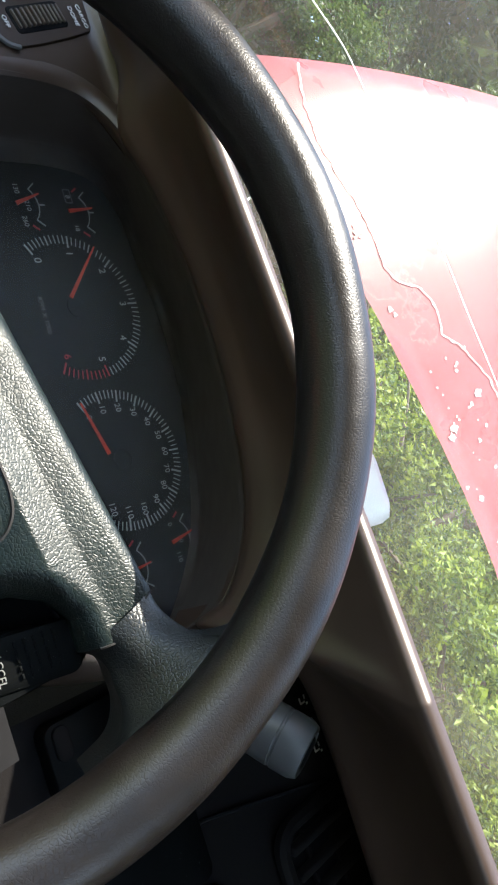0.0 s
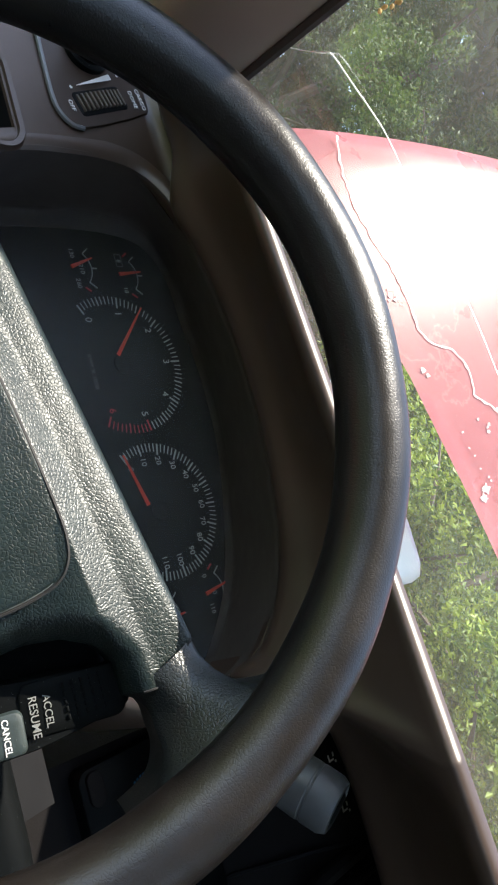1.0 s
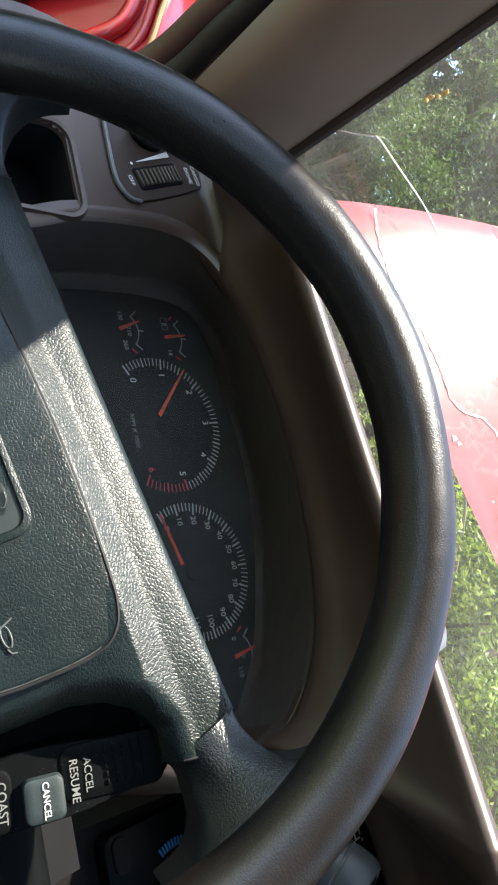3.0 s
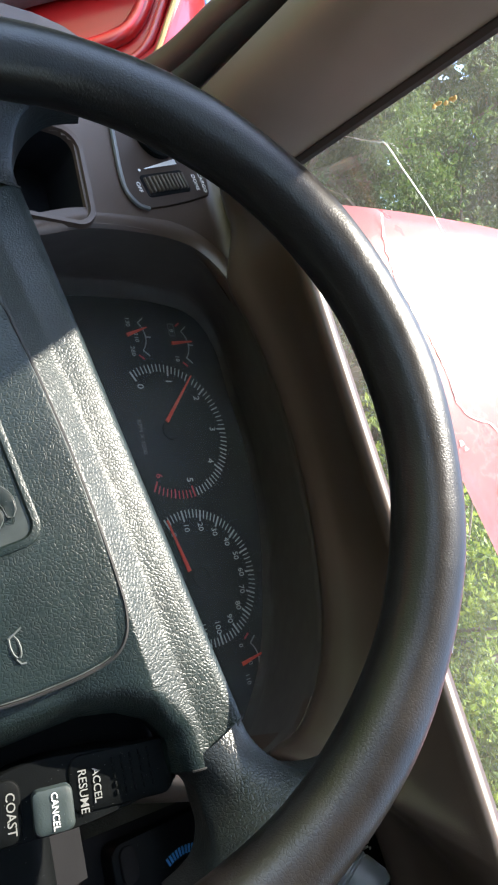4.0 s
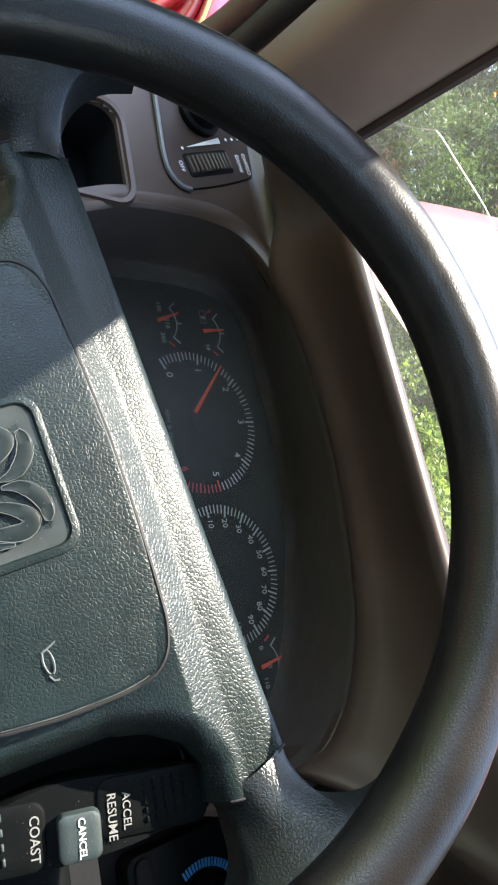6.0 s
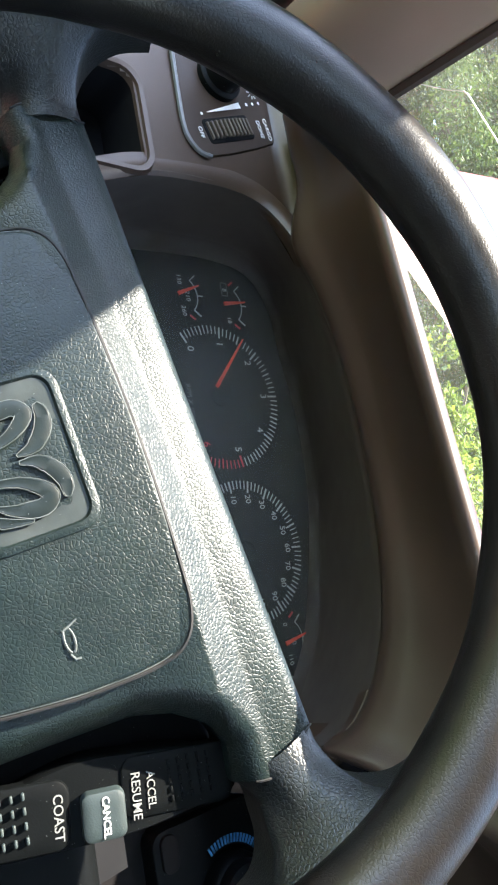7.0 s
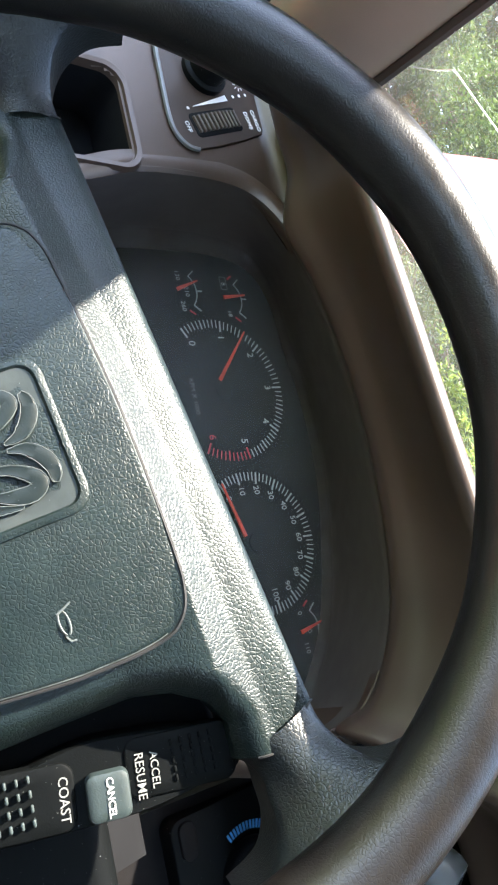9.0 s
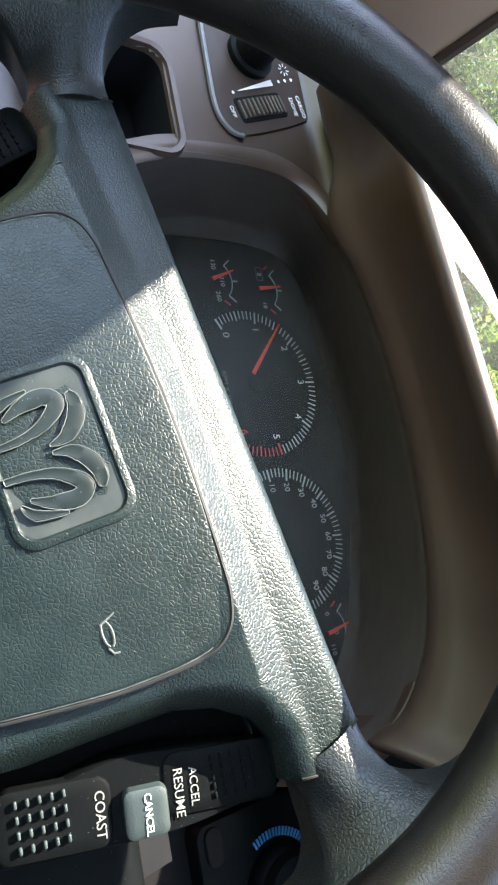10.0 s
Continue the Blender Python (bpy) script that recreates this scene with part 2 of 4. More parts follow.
def thing(name, m, label, category, group="", kind=""):
    ob = new(name)
    ob.empty_display_size = 0.02
    ob.matrix_world = m
    return tagged(ob, label, category, group, kind)


def spline(points, n, closed=False):
    """Catmull-Rom through points, n samples."""
    pts = [Vector(p) for p in points]
    k = len(pts)
    segs = k if closed else k - 1
    out = []
    for i in range(n):
        s = i / n * segs if closed else i / (n - 1) * segs
        j = min(int(s), segs - 1)
        u = s - j
        if closed:
            a, b, c, d = (pts[(j + o) % k] for o in (-1, 0, 1, 2))
        else:
            a, b, c, d = pts[max(j - 1, 0)], pts[j], pts[j + 1], pts[min(j + 2, k - 1)]
        out.append(0.5 * (2 * b + (c - a) * u + (2 * a - 5 * b + 4 * c - d) * u * u + (3 * b - a - 3 * c + d) * u ** 3))
    return out


def interp(x, keys):
    return float(np.interp(x, [k[0] for k in keys], [k[1] for k in keys]))


def loft(rings, closed=True, cap_first=False, cap_last=False, bm=None):
    bm = bm or bmesh.new()
    rows = [[bm.verts.new(p) for p in ring] for ring in rings]
    n = len(rings[0])
    for a, b in zip(rows, rows[1:]):
        for i in range(n if closed else n - 1):
            j = (i + 1) % n
            bm.faces.new((a[i], a[j], b[j], b[i]))
    if cap_first:
        bm.faces.new(rows[0])
    if cap_last:
        bm.faces.new(rows[-1])
    return bm


def tube(points, radius, sides=8, bm=None):
    pts = [Vector(p) for p in points]
    rings = []
    for i, p in enumerate(pts):
        d = (pts[min(i + 1, len(pts) - 1)] - pts[max(i - 1, 0)]).normalized()
        a = d.orthogonal().normalized() if i == 0 else (a - d * a.dot(d)).normalized()
        b = d.cross(a)
        r = radius(i / (len(pts) - 1)) if callable(radius) else radius
        rings.append([p + r * (math.cos(t) * a + math.sin(t) * b) for t in [2 * math.pi * k / sides for k in range(sides)]])
    return loft(rings, True, True, True, bm)


def box(size, at=(0, 0, 0), bevel=0.0, m=None, bm=None):
    own = bmesh.new()
    bmesh.ops.create_cube(own, size=1, matrix=Matrix.Diagonal((*size, 1)))
    if bevel:
        bmesh.ops.bevel(own, geom=own.edges[:], offset=bevel, segments=3, affect="EDGES", profile=0.5)
    bmesh.ops.transform(own, matrix=Matrix.Translation(at) @ (m or Matrix()), verts=own.verts)
    if bm is None:
        return own
    tmp = bpy.data.meshes.new("tmp")
    own.to_mesh(tmp)
    own.free()
    bm.from_mesh(tmp)
    bpy.data.meshes.remove(tmp)
    return bm


def slab(outline, low, high, round_=0.001):
    """A plate with rounded top edge from a closed outline of (x, y) round its middle; low and high are z."""
    c = sum((Vector((p[0], p[1])) for p in outline), Vector((0, 0))) / len(outline)
    size = max((Vector((p[0], p[1])) - c).length for p in outline)
    rings = []
    for f, z in ((1, low), (1, high - round_), (1 - 0.3 * round_ / size, high - 0.3 * round_), (1 - round_ / size, high), (0.5, high)):
        rings.append([(c.x + f * (p[0] - c.x), c.y + f * (p[1] - c.y), z) for p in outline])
    return loft(rings, True, True, True)


def rounded(w, h, r, at=(0, 0), n=5, turn=0.0):
    out = []
    for cx, cy, a0 in ((w / 2 - r, h / 2 - r, 0), (-w / 2 + r, h / 2 - r, 90), (-w / 2 + r, -h / 2 + r, 180), (w / 2 - r, -h / 2 + r, 270)):
        for k in range(n + 1):
            a = radians(a0 + 90 * k / n)
            out.append((cx + r * math.cos(a), cy + r * math.sin(a)))
    c, s = math.cos(radians(turn)), math.sin(radians(turn))
    return [(at[0] + c * x - s * y, at[1] + s * x + c * y) for x, y in out]


cluster_root = {}


def lettering(name, text, size, m, mat, parent, label="", spacing=1.0, bold=0.0):
    """Built-in font as a thin mesh; m is its place on the parent, letters centred."""
    cu = bpy.data.curves.new(name, "FONT")
    cu.body, cu.size, cu.align_x, cu.align_y = text, size, "CENTER", "CENTER"
    cu.extrude, cu.offset, cu.space_character, cu.resolution_u = 0.0001, bold, spacing, 3
    tmp = new("tmp", cu)
    me = bpy.data.meshes.new_from_object(tmp.evaluated_get(bpy.context.evaluated_depsgraph_get()))
    bpy.data.objects.remove(tmp)
    bpy.data.curves.remove(cu)
    me.transform(parent.matrix_basis.inverted() @ m if parent.parent == cluster_root.get("ob") and parent.parent else m)
    me.materials.clear()
    me.materials.append(mat)
    me.name = name
    ob = new(name, me)
    ob.parent = parent
    if label:
        ob["label"] = label
    return ob


FACE = pose(0, 0, 0, 90)   # lays x, y of a flat drawing onto x, z of a wall that faces -y

# ---- the truck: shell, hood, pillar, glass ----
truck = thing("pickup_truck", pose(0, 0, 0), "faded red pickup truck with its hood raised", "truck")
rng0 = random.Random(3)
WS_C, WS_A = Vector((0, -0.046, 1.391)), radians(35)


def ws(x, up):
    """A point of the windscreen: x across, up along the glass from the crack's height."""
    return Vector((x, WS_C.y - up * math.cos(WS_A), WS_C.z + up * math.sin(WS_A)))


WS_N = Vector((0, math.sin(WS_A), math.cos(WS_A)))
grid = [[ws(x, up) + WS_N * 0.02 for x in np.linspace(-0.36 - 0.10 * (0.3 - up), 1.02 + 0.1 * (0.3 - up), 12)] for up in np.linspace(-0.27, 0.60, 8)]
windshield = part("windshield", loft(grid, False), M_GLASS, truck, "dusty cracked windscreen glass")
windshield.visible_shadow = False
crack = spline([ws(-0.3105, -0.0594), ws(-0.286, -0.0335), ws(-0.270, -0.0140), ws(-0.266, -0.0112), ws(-0.260, -0.0085), ws(-0.231, 0.0002), ws(-0.1965, 0.0108), ws(-0.1746, 0.0159), ws(-0.13, 0.022)], 60)
part("crack", tube([p + WS_N * 0.015 for p in crack], lambda s: 0.0004 + 0.0003 * math.sin(math.pi * s), 5), M_CRACK, windshield, "pale branching crack in the glass")
crack2 = spline([ws(-0.06, 0.0345), ws(-0.0155, 0.0396), ws(0.0256, 0.0427), ws(0.0742, 0.0471), ws(0.13, 0.051)], 24)
part("crack", tube([p + WS_N * 0.015 for p in crack2], 0.0004, 5), M_CRACK, windshield)

for k in range(9):
    a = rng0.uniform(-1, 1)
    part("debris", box((0.0035, 0.0028, 0.002), ws(-0.2552 + 0.004 * a, 0.054 + 0.0085 * a + rng0.uniform(-0.0025, 0.0025)) + WS_N * 0.014, 0.0008, pose(0, 0, 0, rng0.uniform(0, 90), rng0.uniform(0, 90), rng0.uniform(0, 90))), M_DEBRIS, windshield, "dry leaf crumbs stuck on the glass")
# pillar trim: between the glass side and the door side
PIN0, PDIR = Vector((-0.293, -0.042, 1.388)), Vector((0.206, -0.802, 0.561)).normalized()
rings = []
for k in np.linspace(-0.22, 0.62, 16):
    a = PIN0 + PDIR * float(k)
    o = Vector((-0.384, -0.036, 1.306)) + Vector((0.03, -0.118, 0.083)).normalized() * float(k + 0.06)
    across = (o - a)
    out_n = Vector((-0.35, 0.75, 0.55)).normalized()
    ring = []
    for s, h in ((0, -0.012), (0.0, -0.003), (0.03, 0.002), (0.08, 0.007), (0.16, 0.013), (0.3, 0.021), (0.45, 0.026), (0.6, 0.0265), (0.75, 0.022), (0.9, 0.011), (1.0, 0.0), (1.0, -0.02)):
        ring.append(a + across * s - out_n * h)
    for s in (0.8, 0.5, 0.2):
        ring.append(a + across * s + out_n * 0.03)
    rings.append(ring)
part("pillar_trim", loft(rings, True, True, True), M_PILLAR, truck, "taupe grey plastic windscreen pillar trim")
jamb_line = [Vector(p) for p in ((-0.449, 0.052, 1.225), (-0.444, -0.044, 1.345), (-0.444, -0.21, 1.515), (-0.445, -0.44, 1.69))]
# Outer skin, unseen behind the trim, added to keep sun off the left dash.
skin = []
for k in np.linspace(-0.15, 0.62, 14):
    a = PIN0 + PDIR * float(k)
    z = a.z
    j = Vector((-0.446, interp(z, [(p.z, p.y) for p in jamb_line]), z))
    skin.append([a + WS_N * 0.022 + Vector((-0.006, 0, 0)), a.lerp(j, 0.3) + Vector((-0.02, 0.05, 0.045)), a.lerp(j, 0.7) + Vector((-0.03, 0.055, 0.045)), j + Vector((-0.03, 0.03, 0.02)), j + Vector((-0.035, 0.0, 0.0))])
part("pillar_skin", loft(skin, False), M_RED, truck, "red painted outer windscreen pillar, unseen, blocks sun from the dash")
part("glass_seal", tube([PIN0 + PDIR * float(k) + WS_N * 0.006 for k in np.linspace(-0.25, 0.62, 20)], 0.006, 8), M_RUBBER, truck, "black rubber glass seal")

# hood, raised
HS = radians(58.5)


def hood(x, up, lift=0.0):
    return Vector((x, 0.45 + up * math.cos(HS) - lift * math.sin(HS), 1.5 + up * math.sin(HS) + lift * math.cos(HS)))


def crown(x, up):
    """How far the bowed hood falls back from its flat plane."""
    return -0.06 * (x + 0.33) ** 2 - 0.08 * (up - 0.19) ** 2


rows = []
for up in np.linspace(0, 1, 26):
    row = []
    for s in np.linspace(0, 1, 40):
        x0 = -0.462 + 0.176 * up ** 1.6
        x = x0 + s * 1.55
        low = interp(x, ((-0.46, -0.135), (-0.40, -0.14), (-0.3, -0.105), (-0.25, -0.077), (-0.219, -0.057), (-0.08, -0.005), (0.0, 0.014), (0.12, 0.045), (0.23, 0.071), (0.33, 0.088), (0.6, 0.10), (1.1, -0.07)))
        u = low + up * (1.05 - low)
        e = min(s, 1 - s) * 1.55
        lift = -0.009 * max(0, 1 - e / 0.05) ** 2 - 0.06 * (x + 0.33) ** 2 - 0.08 * (u - 0.19) ** 2
        row.append(hood(x, u, lift))
    rows.append(row)
hb = loft(rows, False)
bmesh.ops.solidify(hb, geom=hb.faces[:], thickness=0.018)
part("hood", hb, M_HOOD, truck, "raised hood, faded red with peeling clear coat", 60)

peel = [(-0.442, -0.001), (-0.399, -0.012), (-0.341, -0.010), (-0.281, 0.003), (-0.221, 0.026), (-0.178, 0.036), (-0.126, 0.042), (-0.107, 0.062), (-0.094, 0.092), (-0.060, 0.114), (-0.021, 0.114),
        (0.002, 0.142), (0.033, 0.166), (0.073, 0.187), (0.13, 0.20), (0.20, 0.19)]
line = spline([(x, u, 0) for x, u in peel], 420)
line = [p + Vector((0, 0.0050 * noise.noise(p * 70 + Vector((5, 0, 0))), 0)) for p in line]
ribbon = []
for i, p in enumerate(line):
    d = (line[min(i + 1, 419)] - line[max(i - 1, 0)]).normalized()
    side = Vector((-d.y, d.x, 0))
    w_ = 0.0008 + 0.0026 * max(0, noise.noise(Vector((i * 0.14, 0, 0)))) + 0.001 * abs(noise.noise(Vector((i * 0.5, 3, 0))))
    ribbon.append([hood(q.x, q.y, h + crown(q.x, q.y)) for q, h in ((p - side * w_, 0.0016), (p, 0.0017), (p + side * w_, 0.0016))])
part("torn_coat_edge", loft(ribbon, False), M_PEEL, truck, "pale torn edge of peeling clear coat")
rng1 = random.Random(11)
spots = [(-0.189, 0.004, 0.004), (-0.181, 0.012, 0.003), (-0.072, 0.024, 0.005), (-0.063, 0.030, 0.004), (0.116, 0.081, 0.009), (0.128, 0.072, 0.007), (0.078, 0.150, 0.009), (0.092, 0.130, 0.006), (0.227, 0.097, 0.006), (0.205, 0.075, 0.004)]
spots += [(0.10 + rng1.gauss(0, 0.06), 0.11 + rng1.gauss(0, 0.035), rng1.uniform(0.0015, 0.004)) for _ in range(22)]
spots += [(-0.19 + rng1.gauss(0, 0.03), 0.008 + rng1.gauss(0, 0.010), rng1.uniform(0.001, 0.0025)) for _ in range(9)]
for x, u, r in spots:
    ring = [(x + r * (0.7 + 0.9 * noise.noise(Vector((math.cos(a) * 2.2, math.sin(a) * 2.2, x * 50)))) * math.cos(a), u + r * (0.8 + 1.0 * noise.noise(Vector((math.cos(a) * 2.2 + 9, math.sin(a) * 2.2, u * 50)))) * math.sin(a)) for a in [2 * math.pi * i / 28 for i in range(28)]]
    rings_ = [[hood(x + f * (px - x), u + f * (pu - u), h + crown(px, pu)) for px, pu in ring] for f, h in ((1, 0.0013), (0.95, 0.0018), (0.5, 0.0019))]
    part("coat_flake", loft(rings_, True, False, True), M_PEEL, truck, "pale flake of clear coat")

# engine bay, cowl and cab shell
# Stand-in white block for a pale overexposed patch beyond the glass.
rb0 = slab(rounded(0.13, 0.09, 0.03, (0, 0), 6), 0.0, 0.17, 0.02)
bmesh.ops.transform(rb0, matrix=pose(0.165, 0.62, 1.285), verts=rb0.verts)
bright_block = part("bright_patch_block", rb0, M_BRIGHT_BLOCK, truck, "white rounded block standing in for a pale overexposed patch")
# Added support below the stand-in block.
part("block_support", box((0.10, 0.06, 0.20), (0.165, 0.62, 1.19), 0.01), M_ENGINE, truck, "dark support added under the white block")
part("cowl", loft([[(x, y, z) for x in np.linspace(-0.55, 1.25, 10)] for y, z in ((0.12, 1.20), (0.18, 1.235), (0.30, 1.225), (0.42, 1.19), (0.44, 1.10))], False), M_DASH, truck, "black cowl panel below the windscreen")
part("engine_bay", box((1.6, 0.9, 0.5), (0.35, 0.92, 0.85), 0.04), M_ENGINE, truck, "dark engine bay")
part("fender", box((0.16, 1.1, 0.55), (-0.52, 0.95, 0.9), 0.05), M_RED, truck, "red front fender")
part("fender", box((0.16, 1.1, 0.55), (1.22, 0.95, 0.9), 0.05), M_RED, truck, "red front fender")
part("roof", box((1.75, 1.3, 0.05), (0.35, -1.17, 1.78), 0.02), M_HEAD, truck, "pale cloth headliner under the roof")
part("back_wall", box((1.75, 0.06, 0.62), (0.35, -1.75, 0.90), 0.01), M_HEAD, truck, "rear wall of the cab")
part("cab_floor", box((1.75, 2.2, 0.06), (0.35, -0.8, 0.55), 0.01), M_CARPET, truck, "dark carpeted cab floor")
part("firewall", box((1.75, 0.05, 0.72), (0.35, 0.28, 0.86), 0.01), M_CARPET, truck, "firewall")
part("right_door", box((0.08, 1.7, 0.62), (1.2, -0.75, 0.85), 0.02), M_SEAT, truck, "passenger door panel")
part("right_pillar", tube([(1.14, 0.16, 1.25), (1.02, -0.3, 1.56), (0.98, -0.55, 1.74)], 0.04, 8), M_PILLAR, truck)
part("rear_pillar", box((0.08, 0.3, 0.75), (1.18, -1.6, 1.45), 0.02), M_PILLAR, truck)
part("rear_pillar", box((0.08, 0.3, 0.75), (-0.5, -1.6, 1.45), 0.02), M_PILLAR, truck)
part("door_sill", box((0.10, 1.5, 0.10), (-0.50, -0.80, 0.56), 0.02), M_RED, truck, "red door sill")
seat = thing("bench_seat", pose(0.3, -0.95, 0.58), "grey cloth bench seat", "seat")
part("cushion", box((1.4, 0.55, 0.32), (0, 0, 0.16), 0.05), M_SEAT, seat)
part("backrest", box((1.4, 0.16, 0.70), (0, -0.36, 0.50), 0.05, pose(0, 0, 0, 12)), M_SEAT, seat)

# ---- dashboard, in its own leaning frame: x right, y into the dash, z up its face ----
GAUGE = pose(-0.0793, 0.0, 1.17, -45)
dash = thing("dashboard", GAUGE, "taupe and charcoal plastic truck dashboard with a deep instrument hood", "dashboard")
LIP = [(-0.090, -0.104, -0.165), (-0.094, -0.104, -0.145), (-0.104, -0.104, -0.115), (-0.108, -0.104, -0.088), (-0.1085, -0.105, -0.05), (-0.099, -0.109, -0.025), (-0.070, -0.120, -0.018 + 0.004), (-0.029, -0.130, -0.012),
       (0.023, -0.136, -0.008), (0.080, -0.141, -0.011), (0.132, -0.146, -0.021), (0.1725, -0.148, -0.033), (0.201, -0.148, -0.049), (0.2215, -0.143, -0.066), (0.2285, -0.136, -0.084),
       (0.227, -0.125, -0.105), (0.214, -0.116, -0.135), (0.18, -0.110, -0.165), (0.10, -0.105, -0.185), (0.0, -0.104, -0.190), (-0.060, -0.104, -0.183)]
lip = spline(LIP, 120, True)
mid = Vector((0.065, 0, -0.07))
back = []
for p in lip:
    q = Vector((mid.x + (p.x - mid.x) * (1.22 if p.x > mid.x else 1.04), 0.012, p.z + 0.092 * max(0, min(1, (p.z + 0.16) / 0.15))))
    back.append(q)
inner = []
for f in (0.0, 0.04, 0.12, 0.35, 0.7, 1.0):
    inner.append([p.lerp(q, f) + Vector((0, 0, -0.002 if 0 < f < 0.1 else 0)) for p, q in zip(lip, back)])
part("instrument_shroud", loft(inner), M_SHROUD, dash, "matt black shroud round the gauges")
# the bezel rolls outward from the lip into the face of the dash
def bezel_ring(off, push):
    ring = []
    for p in lip:
        d = Vector(((p.x - mid.x) / 0.17, 0, (p.z - mid.z) / 0.09)).normalized()
        ring.append(Vector((p.x + d.x * off, p.y + push, p.z + d.z * off)))
    return ring


def bezel_piece(name, keep, profile, mat, label):
    chosen = [keep(p) for p in lip]
    start = next(i for i in range(120) if chosen[i] and not chosen[i - 1])
    order = [(start + k) % 120 for k in range(-1, sum(chosen) + 1)]
    rings = [bezel_ring(off, push) for off, push in profile]
    part(name, loft([[r[i] for i in order] for r in rings], False), mat, dash, label)


bezel_piece("bezel", lambda p: p.x < -0.055, ((0.007, 0.014), (0.001, 0.005), (0.001, 0.002), (0.005, -0.0006), (0.010, -0.0006), (0.016, 0.0012), (0.018, 0.02)), M_TRIM, "taupe plastic bezel round the gauge opening")
bezel_piece("lower_bezel", lambda p: p.x >= -0.058 and (p.z < -0.14 or p.x > 0.2 and p.z < -0.055), ((0.003, 0.012), (0.0, 0.004), (0.003, 0.0), (0.008, 0.001), (0.014, 0.006), (0.020, 0.018), (0.024, 0.075)), M_TRIM, "dark lower edge of the gauge opening")


def world_to_dash(x, y, z):
    return GAUGE.inverted() @ Vector((x, y, z))


# instrument hood: from the lip of the gauge opening out to the edge that faces the driver, then over the top to the glass
def pad_edge(x):
    """Place of the edge that faces the driver."""
    ey, ez = -0.163 - 0.035 * (x + 0.11), 1.2935 + 0.045 * max(-0.1, min(x + 0.11, 0.5))
    ez -= 0.045 * max(0.0, min(1.0, (-0.165 - x) / 0.09)) ** 1.3
    ey2 = ey - 0.055 * max(0.0, min(1.0, (x - 0.06) / 0.14)) ** 1.5
    return ey2, 1.256 + (ez - 1.256) * (ey2 + 0.55) / (ey + 0.55)


RIDGE = [Vector((x, -0.107 - 0.115 * max(-0.12, x + 0.094), 1.2555)) for x in (-0.24, -0.21, -0.185)]
RIDGE += [GAUGE @ Vector(p) for p in LIP[6:15]]
RIDGE += [Vector(p) for p in ((0.159, -0.151, 1.217), (0.171, -0.146, 1.235), (0.188, -0.143, 1.248), (0.23, -0.1415, 1.2545), (0.35, -0.1415, 1.2555), (0.6, -0.1415, 1.2555), (1.05, -0.1415, 1.2555))]
FLARE = ((-0.3, 0.0), (0.02, 0.0), (0.10, 0.018), (0.149, 0.045), (0.22, 0.05), (0.4, 0.03), (1.0, 0.0))


def pad_row(r):
    """One cross-section of the dash pad from its ridge point."""
    x1 = r.x + interp(r.x, FLARE)
    ey, ez = pad_edge(x1)
    rise = 0.005 * math.exp(-((x1 - 0.05) / 0.2) ** 2)
    e = Vector((x1, ey + 0.003, ez - 0.006))
    prof = [r + Vector((0, 0.022, 0.008)), r + Vector((0, 0.011, 0.0015)), r + Vector((0, 0.005, -0.0012)), r + Vector((0, 0.0, -0.002)), r + Vector((0, -0.005, -0.0004)), r + Vector((0, -0.0095, 0.004))]
    a = prof[-1]
    prof += [a.lerp(e, f) + Vector((0, 0.004, 0.0045)) * math.sin(math.pi * f ** 0.75) for f in (0.12, 0.25, 0.38, 0.5, 0.62, 0.74, 0.85, 0.93)]
    prof += [Vector((x1, y, z)) for y, z in ((ey + 0.003, ez - 0.006), (ey, ez - 0.003), (ey - 0.0005, ez), (ey + 0.0015, ez + 0.003), (ey + 0.006, ez + 0.0055), (ey + 0.02, ez + 0.007), (ey + 0.08, ez + 0.006 + rise), (0.0, 1.305), (0.08, 1.285), (0.145, 1.255))]
    return [world_to_dash(*p) for p in prof]


part("hood_pad", loft([pad_row(r) for r in spline(RIDGE, 150)], False), M_TRIM, dash, "dark brown padded dash top with a sunlit front edge", 80)

# dash face, left of the gauges
def face_plate(name, outline, mat, y=-0.104, depth=0.03, label="", hole=None, parent=None, round_=0.003):
    bm = slab([(x, z) for x, z in outline], -depth, 0.0, round_)
    bmesh.ops.transform(bm, matrix=pose(0, y, 0, 90), verts=bm.verts)
    return part(name, bm, mat, parent or dash, label)


left = []
for z in np.linspace(-0.42, 0.012, 110):
    z = float(z)
    row = []
    xr = interp(z, ((-0.42, -0.085), (-0.165, -0.094), (-0.145, -0.098), (-0.115, -0.108), (-0.088, -0.112), (-0.05, -0.1125), (-0.025, -0.105), (-0.014, -0.085), (0.012, -0.04)))
    for s in np.linspace(0, 1, 60):
        xl = interp(z, ((-0.42, -0.29), (-0.10, -0.265), (-0.04, -0.245), (0.012, -0.235)))
        x = xl + (xr - xl) * float(s)
        y = -0.104 - interp(z, ((-0.42, -0.05), (-0.12, 0), (0.0, 0.0), (0.012, 0.012)))
        row.append((x, y, z))
    left.append(row)
face_bm = loft(left, False)
HOLE = ((-0.1415, -0.152), (0.0335, 0.043))
inside = [f for f in face_bm.faces if sum((abs(f.calc_center_median()[k] - c) / h) ** 5 for k, c, h in ((0, HOLE[0][0], HOLE[1][0]), (2, HOLE[0][1], HOLE[1][1]))) < 1]
bmesh.ops.delete(face_bm, geom=inside, context="FACES")
part("left_face", face_bm, M_TRIM, dash, "taupe plastic dash face beside the gauges", 60)
edge_a = rounded(0.076, 0.096, 0.016, HOLE[0], 8)
edge_b = rounded(0.064, 0.083, 0.012, HOLE[0], 8)
